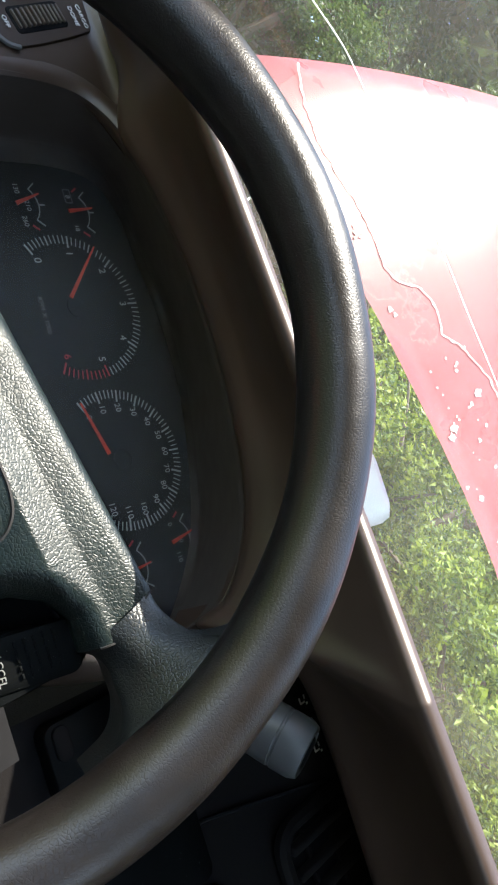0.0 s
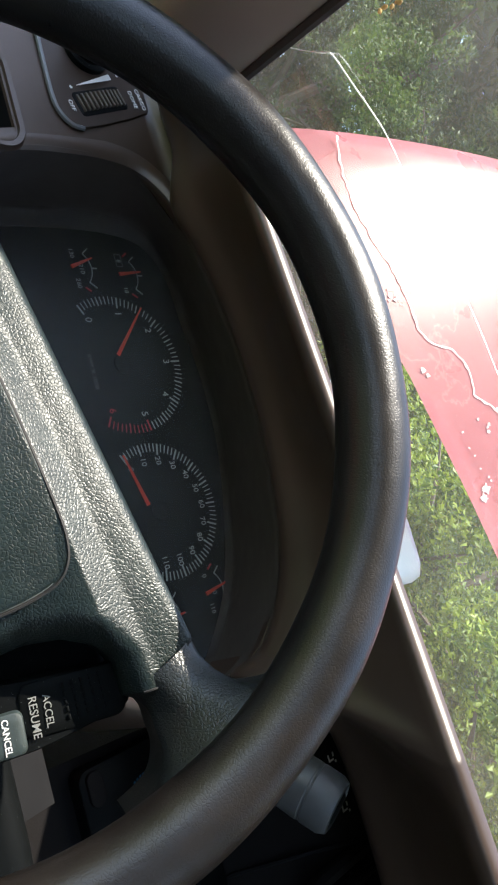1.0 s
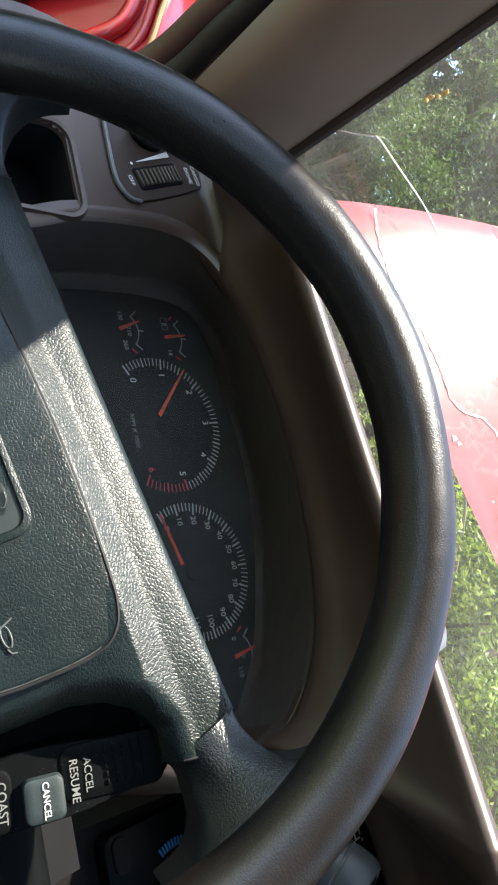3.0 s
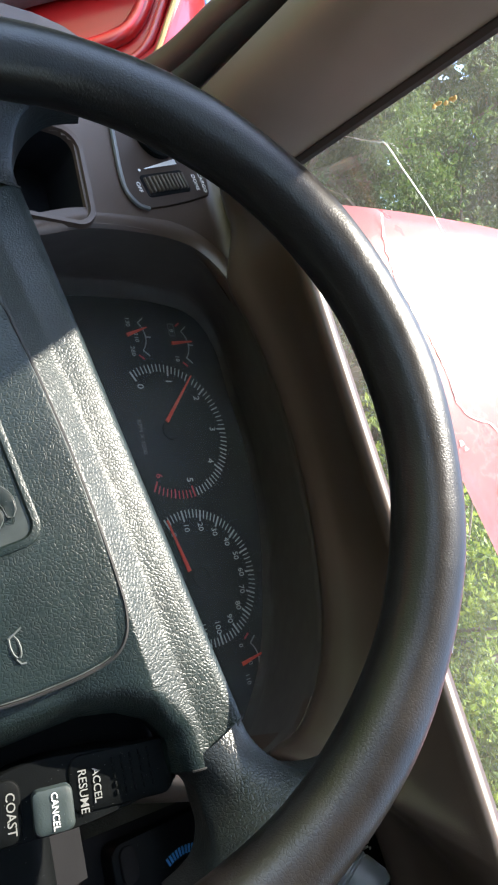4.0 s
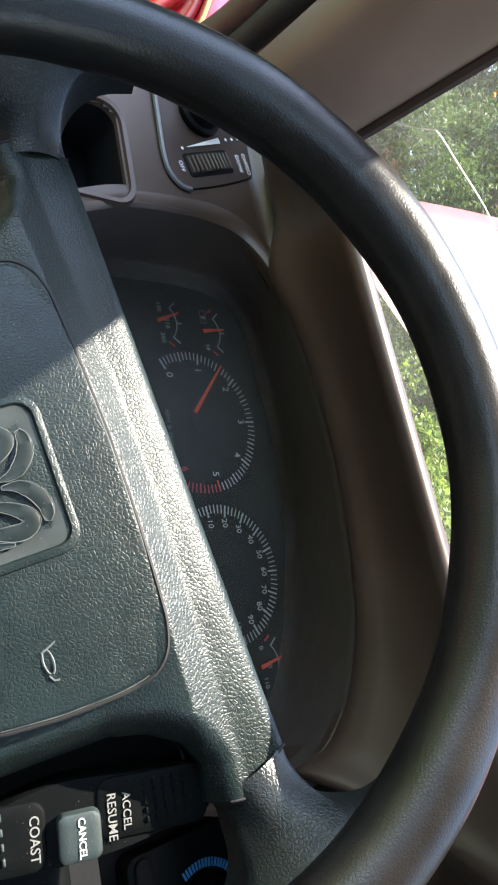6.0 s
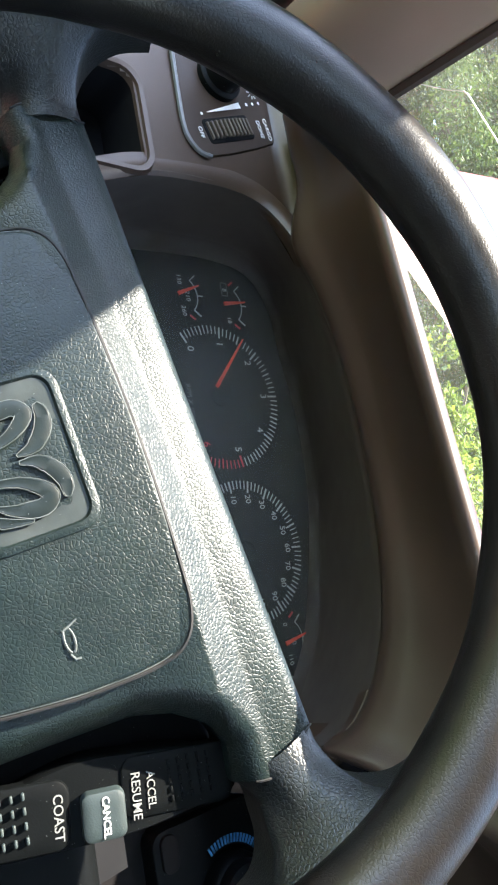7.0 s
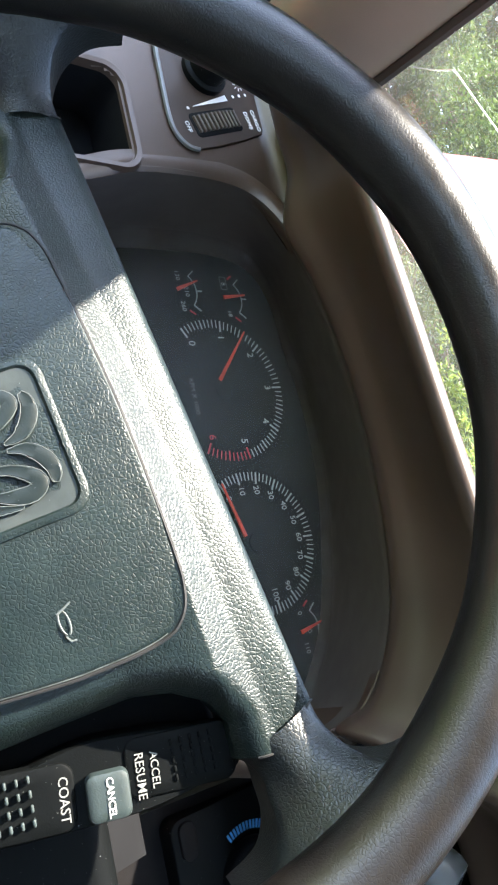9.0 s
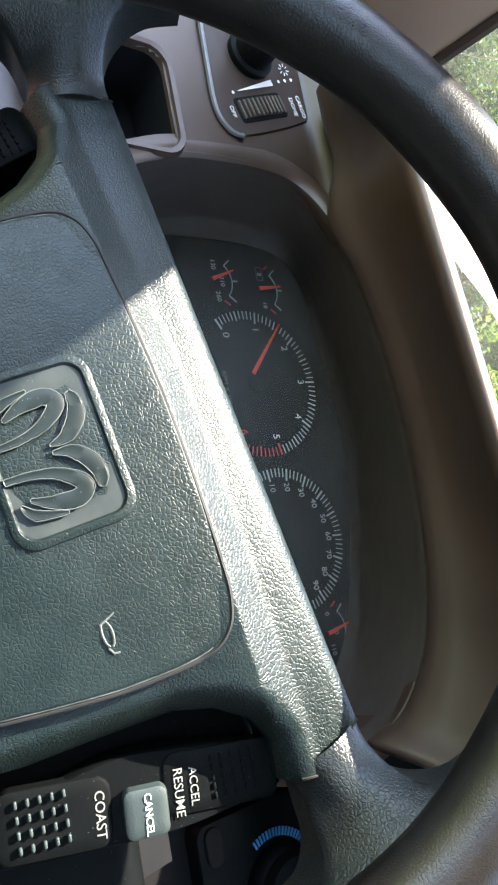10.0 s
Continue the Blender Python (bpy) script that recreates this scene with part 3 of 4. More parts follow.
part("outlet_frame", loft([[(x, -0.1035, z) for x, z in edge_a], [(x, -0.1065, z) for x, z in rounded(0.073, 0.093, 0.015, HOLE[0], 8)], [(x, -0.106, z) for x, z in rounded(0.067, 0.087, 0.013, HOLE[0], 8)], [(x, -0.100, z) for x, z in edge_b]]), M_TRIM, dash, "taupe frame of the empty air outlet")
# Duct walls are near-black instead of taupe, to paint the shade inside.
part("outlet_duct", loft([[(x, -0.1005, z) for x, z in edge_b], [(x, -0.05, z) for x, z in edge_b]]), M_FACE_SHADE, dash, "outlet duct walls, near-black in place of shade")
# Flat plate closes the duct; its black stands for shaded depth.
face_plate("outlet_shade_plate", rounded(0.075, 0.095, 0.016, HOLE[0]), M_FACE_SHADE, -0.060, 0.02, "near-black plate painting the shaded depth of the outlet")

# light switch panel
PANEL = [(-0.225, -0.0765), (-0.1675, -0.0785), (-0.148, -0.0785), (-0.1375, -0.076), (-0.1300, -0.069), (-0.1285, -0.060), (-0.1345, -0.042), (-0.1440, -0.018), (-0.1530, 0.001), (-0.160, 0.006), (-0.225, 0.006)]
panel = face_plate("switch_panel", PANEL, M_PANEL, -0.1055, 0.01, "dark light switch panel with dimmer wheel")
part("panel_edge", tube(spline([(x, -0.1058, z) for x, z in PANEL[:6]], 30), 0.0017, 6), M_CHAMFER, panel, "shiny chamfer of the panel")
face_plate("dimmer_slot", rounded(0.0175, 0.044, 0.003, (-0.1535, -0.0398), 4, 20), M_FACE_SHADE, -0.1060, 0.004, "dark slot", None, panel, 0.0006)
dimmer = part("dimmer_wheel", tube([(-0.1468, -0.1030, -0.0585), (-0.1535, -0.1048, -0.0398), (-0.1602, -0.1030, -0.0211)], 0.0028, 10), M_BLACK, panel, "ribbed brown thumbwheel")
for k in range(11):
    f = k / 10
    part("rib", box((0.0120, 0.0030, 0.0016), (-0.1472 - 0.0126 * f, -0.1062 - 0.0014 * math.sin(math.pi * f), -0.0575 + 0.0355 * f), 0.0005, pose(0, 0, 0, 0, -20)), M_RIB, dimmer)


def on_dash(x, z, turn=0.0, y=-0.1066):
    return Matrix.Translation((x, y, z)) @ FACE @ pose(0, 0, 0, 0, 0, turn)


wb = bmesh.new()
wb.faces.new([wb.verts.new(p) for p in ((-0.1600, -0.1068, -0.0580), (-0.1722, -0.1068, -0.0262), (-0.1762, -0.1068, -0.0278), (-0.1604, -0.1068, -0.0582))])
for k, (x, z) in enumerate(((-0.158, -0.0625), (-0.1768, -0.0205), (-0.1790, -0.0145), (-0.1812, -0.0085))):
    o = [wb.verts.new((x + 0.0012 * math.cos(a), -0.1068, z + 0.0012 * math.sin(a))) for a in [i * math.pi / 4 for i in range(8)]]
    wb.faces.new(o)
part("dimmer_scale", wb, M_PRINT, panel, "white wedge and dots")
lettering("off_word", "OFF", 0.0046, on_dash(-0.144, -0.0655, 12), M_PRINT, panel)
lettering("cargo_word", "CARGO", 0.0047, on_dash(-0.162, -0.0045, 12), M_PRINT, panel)
lettering("dome_word", "DOME", 0.0047, on_dash(-0.1605, -0.0115, 12), M_PRINT, panel)
KN = pose(-0.190, -0.1055, -0.042, 90, 0, 0)
kb = loft([[(r * math.cos(a), r * math.sin(a), h) for a in [2 * math.pi * i / 40 for i in range(40)]] for r, h in ((0.0165, 0), (0.0165, 0.004), (0.0155, 0.005), (0.0135, 0.0055), (0.0128, 0.018), (0.0115, 0.020))], True, True, True)
bmesh.ops.transform(kb, matrix=KN, verts=kb.verts)
knob = part("light_knob", kb, M_BLACK, panel, "round black light switch knob")
part("knob_grip", box((0.008, 0.014, 0.024), (-0.190, -0.129, -0.042), 0.002, pose(0, 0, 0, 0, 25)), M_BLACK, knob)
lettering("knob_mark", "PULL", 0.005, on_dash(-0.194, -0.052, 20, -0.1365), M_PRINT, knob)
sb = bmesh.new()
for k in range(8):
    a = k * math.pi / 4
    box((0.0022, 0.0004, 0.0006), (-0.1875 + 0.0034 * math.cos(a), -0.1068, -0.0135 + 0.0034 * math.sin(a)), 0, pose(0, 0, 0, 0, -math.degrees(a)), sb)
part("lamp_symbol", sb, M_PRINT, panel, "white lamp symbol")

# ---- instrument cluster ----
cluster = thing("instrument_cluster", GAUGE, "black gauge cluster with white dials and red needles", "gauges")
cluster_root["ob"] = cluster
face_plate("gauge_face", [(p.x + 0.0, p.z) for p in back], M_FACE_SHADE, 0.0, 0.02, "matt black gauge face and recess shade", None, cluster, 0.001)


def dial(name, c, r, a0, a1, steps, major, mid_every, red_from, label):
    """Tick ring; angles in degrees, steps ticks."""
    ob = part(name, slab([(0.008 * math.cos(t), 0.008 * math.sin(t)) for t in [2 * math.pi * i / 24 for i in range(24)]], 0.0, 0.0012, 0.0004), M_FACE_SHADE, cluster, label)
    ob.matrix_local = Matrix.Translation((c[0], -0.0002, c[1])) @ FACE
    shapes = {}
    for k in range(steps + 1):
        a = radians(a0 + (a1 - a0) * k / steps)
        size = 2 if k % major == 0 else (1 if k % mid_every == 0 else 0)
        ln, wd = ((0.0066, 0.0007), (0.0076, 0.0010), (0.0092, 0.0013))[size]
        key = (size, k >= red_from)
        if key not in shapes:
            me = bpy.data.meshes.new("tick")
            bm = box((ln, wd, 0.0005))
            bm.to_mesh(me)
            bm.free()
            me.materials.append(M_REDMARK if key[1] else M_WHITE)
            shapes[key] = me
        tk = new("tick", shapes[key])
        tk.parent = ob
        tk.matrix_local = pose((r - ln / 2) * math.cos(a), (r - ln / 2) * math.sin(a), 0.001, 0, 0, math.degrees(a))
    return ob


def needle(c, ang, length, tail, w=0.0015, parent=None):
    """A tapering needle from its pivot c."""
    a = radians(ang)
    d, s = Vector((math.cos(a), 0, math.sin(a))), Vector((-math.sin(a), 0, math.cos(a)))
    bm = bmesh.new()
    o = Vector((c[0], -0.004, c[1]))
    low = [o - d * tail + s * w, o - d * tail - s * w, o + d * length - s * w * 0.35, o + d * length + s * w * 0.35]
    loft([low, [p + Vector((0, -0.0012, 0)) for p in low]], True, True, True, bm)
    bmesh.ops.transform(bm, matrix=parent.matrix_basis.inverted(), verts=bm.verts)
    return part("needle", bm, M_NEEDLE, parent, "orange red needle")


TACH, SPEED = (0.001, -0.001), (0.1225, -0.002)
tach = dial("tachometer", TACH, 0.0578, 210, -30, 60, 10, 5, 50, "tachometer dial with white ticks")
for k in range(7):
    a = radians(210 - 40 * k)
    lettering("numeral", str(k), 0.0088, on_dash(TACH[0] + 0.0435 * math.cos(a), TACH[1] + 0.0435 * math.sin(a), 0, -0.0014), M_REDMARK if k == 6 else M_WHITE, tach)
lettering("rpm_words", "RPM X 1000", 0.0056, on_dash(0.006, -0.031, 0, -0.0014), M_DIM, tach)
needle((-0.0055, -0.006), 139, 0.0535, 0.0, parent=tach)
speed = dial("speedometer", SPEED, 0.0545, 207, -33, 60, 5, 5, 999, "speedometer dial with white ticks")
for k in range(13):
    a = radians(207 - 20 * k)
    lettering("numeral", str(10 * k), 0.0072, on_dash(SPEED[0] + 0.0405 * math.cos(a), SPEED[1] + 0.0405 * math.sin(a), 0, -0.0014), M_WHITE, speed)
needle((0.1165, -0.0149), 195, 0.043, 0.0, parent=speed)


def small_gauge(name, c, words, red_low, ang, label):
    bm = bmesh.new()
    arc = [(c[0] + 0.0185 * math.cos(radians(a)), -0.0014, c[1] - 0.0185 + 0.0205 * math.sin(radians(a))) for a in np.linspace(132, 48, 9)]
    tube(arc, 0.0005, 4, bm)
    for p, l in ((arc[0], 0.0075), (arc[4], 0.005), (arc[-1], 0.0075)):
        d = Vector((p[0] - c[0], 0, p[2] - c[1] + 0.018)).normalized()
        tube([Vector(p), Vector(p) + d * l], 0.0006, 4, bm)
    ob = part(name, bm, M_WHITE, cluster, label)
    for sx in ((-1, 1) if red_low == 2 else (red_low,)):
        part("red_mark", box((0.0016, 0.0005, 0.006), (c[0] + sx * 0.0185, -0.0014, c[1] - 0.006), 0.0002, pose(0, 0, 0, 0, sx * 35)), M_REDMARK, ob, "red limit mark")
    needle((c[0] + 0.001, c[1] - 0.0185), ang, 0.0225, 0.0, 0.0016, ob)
    for x, txt in zip((-0.0125, 0.001, 0.0135), words):
        if txt:
            lettering("numeral", txt, 0.0058, on_dash(c[0] + x, c[1] - 0.0135 + (0.006 if abs(x) < 0.005 else 0), 0, -0.0014), M_WHITE, ob)
    return ob


small_gauge("volt_gauge", (-0.0765, 0.035), ("8", "", "18"), 2, 98, "voltage gauge")
small_gauge("temperature_gauge", (-0.081, -0.009), ("130", "210", "260"), 1, 112, "temperature gauge")
small_gauge("oil_gauge", (0.1935, 0.035), ("0", "40", "110"), -1, 100, "oil pressure gauge")
small_gauge("fuel_gauge", (0.203, -0.012), ("E", "", "F"), -1, 95, "fuel gauge")
cl = bmesh.new()
box((0.0105, 0.0004, 0.0008), (-0.0895, -0.0014, 0.0245), 0, None, cl)
box((0.0105, 0.0004, 0.0008), (-0.0895, -0.0014, 0.0185), 0, None, cl)
box((0.0008, 0.0004, 0.006), (-0.0950, -0.0014, 0.0215), 0, None, cl)
box((0.0008, 0.0004, 0.006), (-0.0840, -0.0014, 0.0215), 0, None, cl)
part("battery_symbol", cl, M_DIM, cluster, "faint battery symbol")

# Lens carries a pale veil that paints haze over the gauges.
lens = part("gauge_lens", loft([[(x, -0.030 - 0.02 * (0.08 - z), z) for x in np.linspace(-0.118, 0.236, 6)] for z in np.linspace(-0.25, 0.066, 6)], False), M_LENS, cluster, "clear plastic gauge lens, its dust veil painting in haze")
lens.visible_shadow = False

# Near-black colour paints in the shade that belongs under the gauges.
part("knee_panel", loft([[(float(x), y + 0.00001 * i, z) for i, x in enumerate(np.linspace(-0.096, 0.262, 24))] for y, z in ((-0.080, -0.175), (-0.086, -0.20), (-0.084, -0.26), (-0.070, -0.34), (-0.045, -0.44), (0.02, -0.50))], False), M_FACE_SHADE, dash, "knee panel under the gauges, near-black in place of shade")

# ---- centre of the dash, set back under the pad ----
CY = -0.070
rows = []
for z in np.linspace(-0.42, 0.075, 30):
    z = float(z)
    row = []
    for f in np.linspace(0, 1, 40):
        x = 0.250 + (1.10 - 0.250) * float(f)
        row.append((x, CY + interp(z, ((-0.42, 0.05), (-0.1, 0), (0.0, -0.004), (0.075, -0.03))), z))
    rows.append(row)
part("centre_face", loft(rows, False), M_DASH, dash, "charcoal plastic centre dash face")
part("panel_joint", tube([(0.340, CY - 0.0005, -0.14), (0.353, CY - 0.0015, -0.074), (0.371, CY - 0.006, -0.01), (0.387, CY - 0.018, 0.050)], 0.0014, 6), M_FACE_SHADE, dash, "dark joint between panels")
climate = thing("climate_control", GAUGE, "black heater control with blue and red dial ring", "climate control")
face_plate("control_body", rounded(0.127, 0.077, 0.007, (0.3190, -0.1190)), M_BLACK, CY - 0.0045, 0.012, "", None, climate, 0.0015)
btn_o = face_plate("push_button", rounded(0.019, 0.010, 0.0045, (0.2670, -0.1485)), M_DASH, CY - 0.0065, 0.006, "small oblong button", None, climate, 0.001)
CC = (0.2985, -0.1135)
for mat, a0, a1, nm, lb in ((M_BLUE, 205, 82, "cold_ring", "blue cold scale"), (M_REDMARK, 76, -20, "warm_ring", "red warm scale")):
    ring_o = part(nm, tube([(CC[0] + 0.0222 * math.cos(radians(a)), CY - 0.0042, CC[1] + 0.0222 * math.sin(radians(a))) for a in np.linspace(a0, a1, 24)], 0.0006, 5), M_FACE_SHADE, climate, lb)
    for k in range(26):
        a = radians(a0 + (a1 - a0) * k / 25)
        part("scale_bar", box((0.0044, 0.0004, 0.0013), (CC[0] + 0.0252 * math.cos(a), CY - 0.0049, CC[1] + 0.0252 * math.sin(a)), 0, pose(0, 0, 0, 0, -math.degrees(a))), mat, ring_o)
db = loft([[(r * math.cos(a), r * math.sin(a), h) for a in [2 * math.pi * i / 48 for i in range(48)]] for r, h in ((0.020, 0), (0.0198, 0.006), (0.018, 0.009), (0.0172, 0.0095), (0.016, 0.016), (0.0145, 0.0172))], True, True, True)
bmesh.ops.transform(db, matrix=pose(CC[0], CY - 0.0045, CC[1], 90), verts=db.verts)
dial_o = part("dial_knob", db, M_BLACK, climate, "round black dial knob")
part("knob_pointer", box((0.0016, 0.0004, 0.010), (CC[0] - 0.006, CY - 0.0219, CC[1] + 0.006), 0, pose(0, 0, 0, 0, -45)), M_PRINT, dial_o)
for x, z in ((0.3216, 0.0205), (0.3385, 0.0215), (0.3555, 0.0205)):
    bm = bmesh.new()
    for dx, dz, w, h in ((-0.002, 0.002, 0.003, 0.0012), (0.0012, -0.001, 0.0012, 0.005), (-0.001, -0.003, 0.004, 0.0012), (0.003, 0.003, 0.0016, 0.0016)):
        box((w, 0.0004, h), (x + dx, CY - 0.0155, z + dz), 0, None, bm)
    part("mode_symbol", bm, M_PRINT, dash, "white airflow symbol")
vent = thing("air_vent", GAUGE, "charcoal centre air vent with slats", "air vent")
frame_pts = rounded(0.165, 0.093, 0.016, (0.469, 0.012))
part("vent_frame", tube([(x, CY - 0.012, z) for x, z in frame_pts + frame_pts[:1]], 0.0055, 8), M_DASH, vent)
face_plate("vent_back", rounded(0.16, 0.088, 0.014, (0.469, 0.012)), M_FACE_SHADE, CY - 0.008, 0.005, "", None, vent)
for k in range(9):
    part("slat", box((0.0065, 0.007, 0.081), (0.400 + 0.017 * k, CY - 0.014, 0.012), 0.0018, pose(0, 0, 0, 0, 0, 20)), M_DASH, vent)
for k in range(3):
    part("slat", box((0.148, 0.004, 0.003), (0.469, CY - 0.0115, -0.012 + 0.024 * k), 0.001), M_DASH, vent)
face_plate("radio_surround", rounded(0.14, 0.082, 0.011, (0.457, -0.116)), M_BLACK, CY - 0.004, 0.01, "black radio surround")

# ---- column and gear lever ----
column = thing("steering_column", pose(0, -0.3305, 1.1484, 67.7), "black plastic steering column shroud", "steering column")
cb = loft([[(rx * math.cos(a), -0.012 + ry * math.sin(a), h) for a in [2 * math.pi * i / 40 for i in range(40)]] for rx, ry, h in ((0.03, 0.03, -0.045), (0.048, 0.046, -0.06), (0.060, 0.052, -0.09), (0.078, 0.05, -0.15), (0.080, 0.05, -0.28))], True, True, True)
part("shroud", cb, M_BLACK, column)
# Added block; its black covers sunlit dash that should lie in shade.
part("shade_block", box((0.152, 0.120, 0.05), (0.126, -0.061, -0.125), 0.010), M_BLACK, column, "black rounded block added over sunlit dash beside the column")
lever = thing("gear_lever", pose(0.221, -0.186, 1.2425), "grey column gear lever with a ringed end", "gear lever")
AX = Vector((0.57, -0.30, 0.63)).normalized()
turn_m = AX.to_track_quat("Z", "Y").to_matrix().to_4x4()
lb = loft([[(r * math.cos(a), r * math.sin(a), h) for a in [2 * math.pi * i / 32 for i in range(32)]] for r, h in ((0.008, -0.0605), (0.0125, -0.060), (0.0148, -0.045), (0.0155, -0.016), (0.0150, -0.0155), (0.0150, -0.0145), (0.0155, -0.014), (0.0153, -0.004), (0.0135, 0.0), (0.0115, 0.0005), (0.0105, -0.002), (0.0, -0.002))], True, True)
bmesh.ops.transform(lb, matrix=turn_m, verts=lb.verts)
part("lever", lb, M_GREY, lever)
# Shaft is black rather than lever grey, to paint the shade low down.
part("shaft", tube([AX * -0.16, AX * -0.06], 0.0065, 12), M_BLACK, lever, "thin lever shaft, black in place of the shade it lies in")
eb = loft([[(r * math.cos(a), r * math.sin(a), h) for a in [2 * math.pi * i / 24 for i in range(24)]] for r, h in ((0.0085, -0.003), (0.0085, 0.0), (0.007, 0.001), (0.0, 0.001))], True)
bmesh.ops.transform(eb, matrix=turn_m, verts=eb.verts)
part("end_button", eb, M_BLACK, lever, "dark push button in the lever's end")

# ---- steering wheel: x right, y up in the wheel's plane, z towards the driver; turned a little anticlockwise ----
WHEEL = pose(0, -0.3305, 1.1484, 67.7)
steer = thing("steering_wheel", WHEEL @ pose(0, 0, 0, 0, 0, 11.2), "black leather grained steering wheel turned slightly", "steering wheel")
R0, r0 = 0.1723, 0.0152
ring_pts = []
for i in range(240):
    t = 2 * math.pi * i / 240
    rr = r0 * (1 + 0.015 * math.sin(14 * t) * (1 if math.sin(t) > 0 else 0.3))
    ring_pts.append([((R0 + rr * math.cos(a)) * math.cos(t), (R0 + rr * math.cos(a)) * math.sin(t), rr * 1.02 * math.sin(a)) for a in [2 * math.pi * k / 32 for k in range(32)]])
ring_pts.append(ring_pts[0])
rb = loft(ring_pts)
bmesh.ops.remove_doubles(rb, verts=rb.verts, dist=1e-6)
rim = part("rim", rb, M_RIM, steer, "black grained leather rim")

TOP = 0.0532


def crest_v(u):
    return interp(abs(u), ((0, 0.0281), (0.03, 0.0275), (0.055, 0.0263), (0.068, 0.0252), (0.090, 0.0240), (0.1285, 0.0235)))


def shell_h(u, v):
    """Height of the hub's surround: two facets that fall from the joint to the top edge."""
    vc = crest_v(u)
    hc = -0.0136 - 0.10 * max(0, abs(u) - 0.06) - 1.4 * max(0, abs(u) - 0.09) ** 2
    hc -= 0.0012 * max(0.0, 1 - abs(abs(u) - 0.055) / 0.03) if abs(u) < 0.085 else 0.0
    if v >= vc:
        f = interp((v - vc) / (TOP - vc), ((0, 0.0), (0.03, 0.03), (0.20, 0.26), (0.38, 0.50), (0.42, 0.54), (0.46, 0.565), (0.70, 0.67), (0.86, 0.76), (0.94, 0.86), (1, 1)))
        return hc + (-0.0300 - hc) * f
    return hc - interp(vc - v, ((0, 0), (0.004, 0.0003), (0.012, 0.0016), (0.03, 0.0052), (0.06, 0.0075), (0.2, 0.009)))


def low_v(u):
    return interp(abs(u), ((0, -0.088), (0.07, -0.080), (0.0885, -0.062), (0.0905, -0.053), (0.0922, -0.0256), (0.0937, -0.0044), (0.0981, 0.0084), (0.1061, 0.0185), (0.1155, 0.0225), (0.1285, 0.0203)))


COWL = [Vector(p) for p in ((0.0895, -0.09), (0.0905, -0.053), (0.0922, -0.0256), (0.0937, -0.0044), (0.0981, 0.0084), (0.1061, 0.0185), (0.1155, 0.0225), (0.1285, 0.0203))]


def cowl_gap(u, v):
    """Distance from the lower edge of the surround."""
    p, best = Vector((abs(u), v)), 1.0
    for a, b in zip(COWL, COWL[1:]):
        f = max(0, min(1, (p - a).dot(b - a) / (b - a).length_squared))
        best = min(best, (p - a.lerp(b, f)).length)
    return best


us = sorted(set([0.1285 * math.sin(math.pi / 2 * k / 70) * s for k in range(71) for s in (-1, 1)] + [s * (0.086 + 0.0005 * k) for k in range(28) for s in (-1, 1)]))
rows = []
for u in us:
    lo = low_v(u)
    row = [(u, lo - 0.0005, shell_h(u, lo) - 0.035)]
    for k in range(70):
        v = lo + (0.020 - lo) * k / 30 if k < 30 else 0.020 + (TOP - 0.020) * (k - 30) / 39
        if lo > 0.0:
            v = lo + (TOP - lo) * k / 69
        drop = 0.011 * max(0, 1 - cowl_gap(u, v) / 0.012) ** 2 if abs(u) > 0.07 else 0.0
        uu = u + (0.0 if abs(u) < 0.1 else math.copysign((abs(u) - 0.1) / 0.0285, u) * interp(v, ((0.02, 0.0), (0.0325, 0.0025), (0.0407, -0.001), (0.0532, -0.0066))))
        row.append((uu, v, shell_h(u, v) - drop))
    uu = row[-1][0]
    row += [(uu, TOP + 0.0015, shell_h(u, TOP) - 0.006), (uu, TOP + 0.001, shell_h(u, TOP) - 0.03)]
    rows.append(row)
PAD = [(0.0, 0.0278), (0.030, 0.0272), (0.055, 0.0260), (0.0655, 0.0247), (0.0735, 0.0215), (0.0787, 0.0150), (0.0802, 0.004), (0.0797, -0.010), (0.0787, -0.0216), (0.0745, -0.0472), (0.070, -0.066), (0.060, -0.075), (0.030, -0.078)]
pad_line = spline(PAD + [(0, -0.0785)] + [(-x, y) for x, y in reversed(PAD[1:])], 180, True)


def pad_h(u, v):
    return -0.0108 - 0.85 * u * u - 0.9 * (v + 0.012) ** 2


cpt = Vector((0, -0.022))
part("cover_groove", tube([(cpt.x + 0.998 * (p.x - cpt.x), cpt.y + 0.998 * (p.y - cpt.y), max(pad_h(p.x, p.y) - 0.0016, shell_h(p.x, p.y) - 0.0003)) for p in pad_line + pad_line[:1]], 0.00075, 6), M_RUBBER, steer, "dark groove round the airbag cover")
surround = part("hub_surround", loft(rows, False), M_PAD, steer, "grained dark vinyl hub surround with a raised top bar", 55)

rings = []
for f, d in ((0.990, 0.0095), (0.990, 0.0026), (0.986, 0.0008), (0.978, 0.0001), (0.965, 0), (0.93, 0), (0.86, 0), (0.75, 0), (0.6, 0), (0.42, 0), (0.22, 0), (0.04, 0)):
    rings.append([(cpt.x + f * (p.x - cpt.x), cpt.y + f * (p.y - cpt.y), pad_h(cpt.x + f * (p.x - cpt.x), cpt.y + f * (p.y - cpt.y)) - d) for p in pad_line])
pad = part("airbag_pad", loft(rings, True, False, True), M_PAD, steer, "grained dark airbag cover")
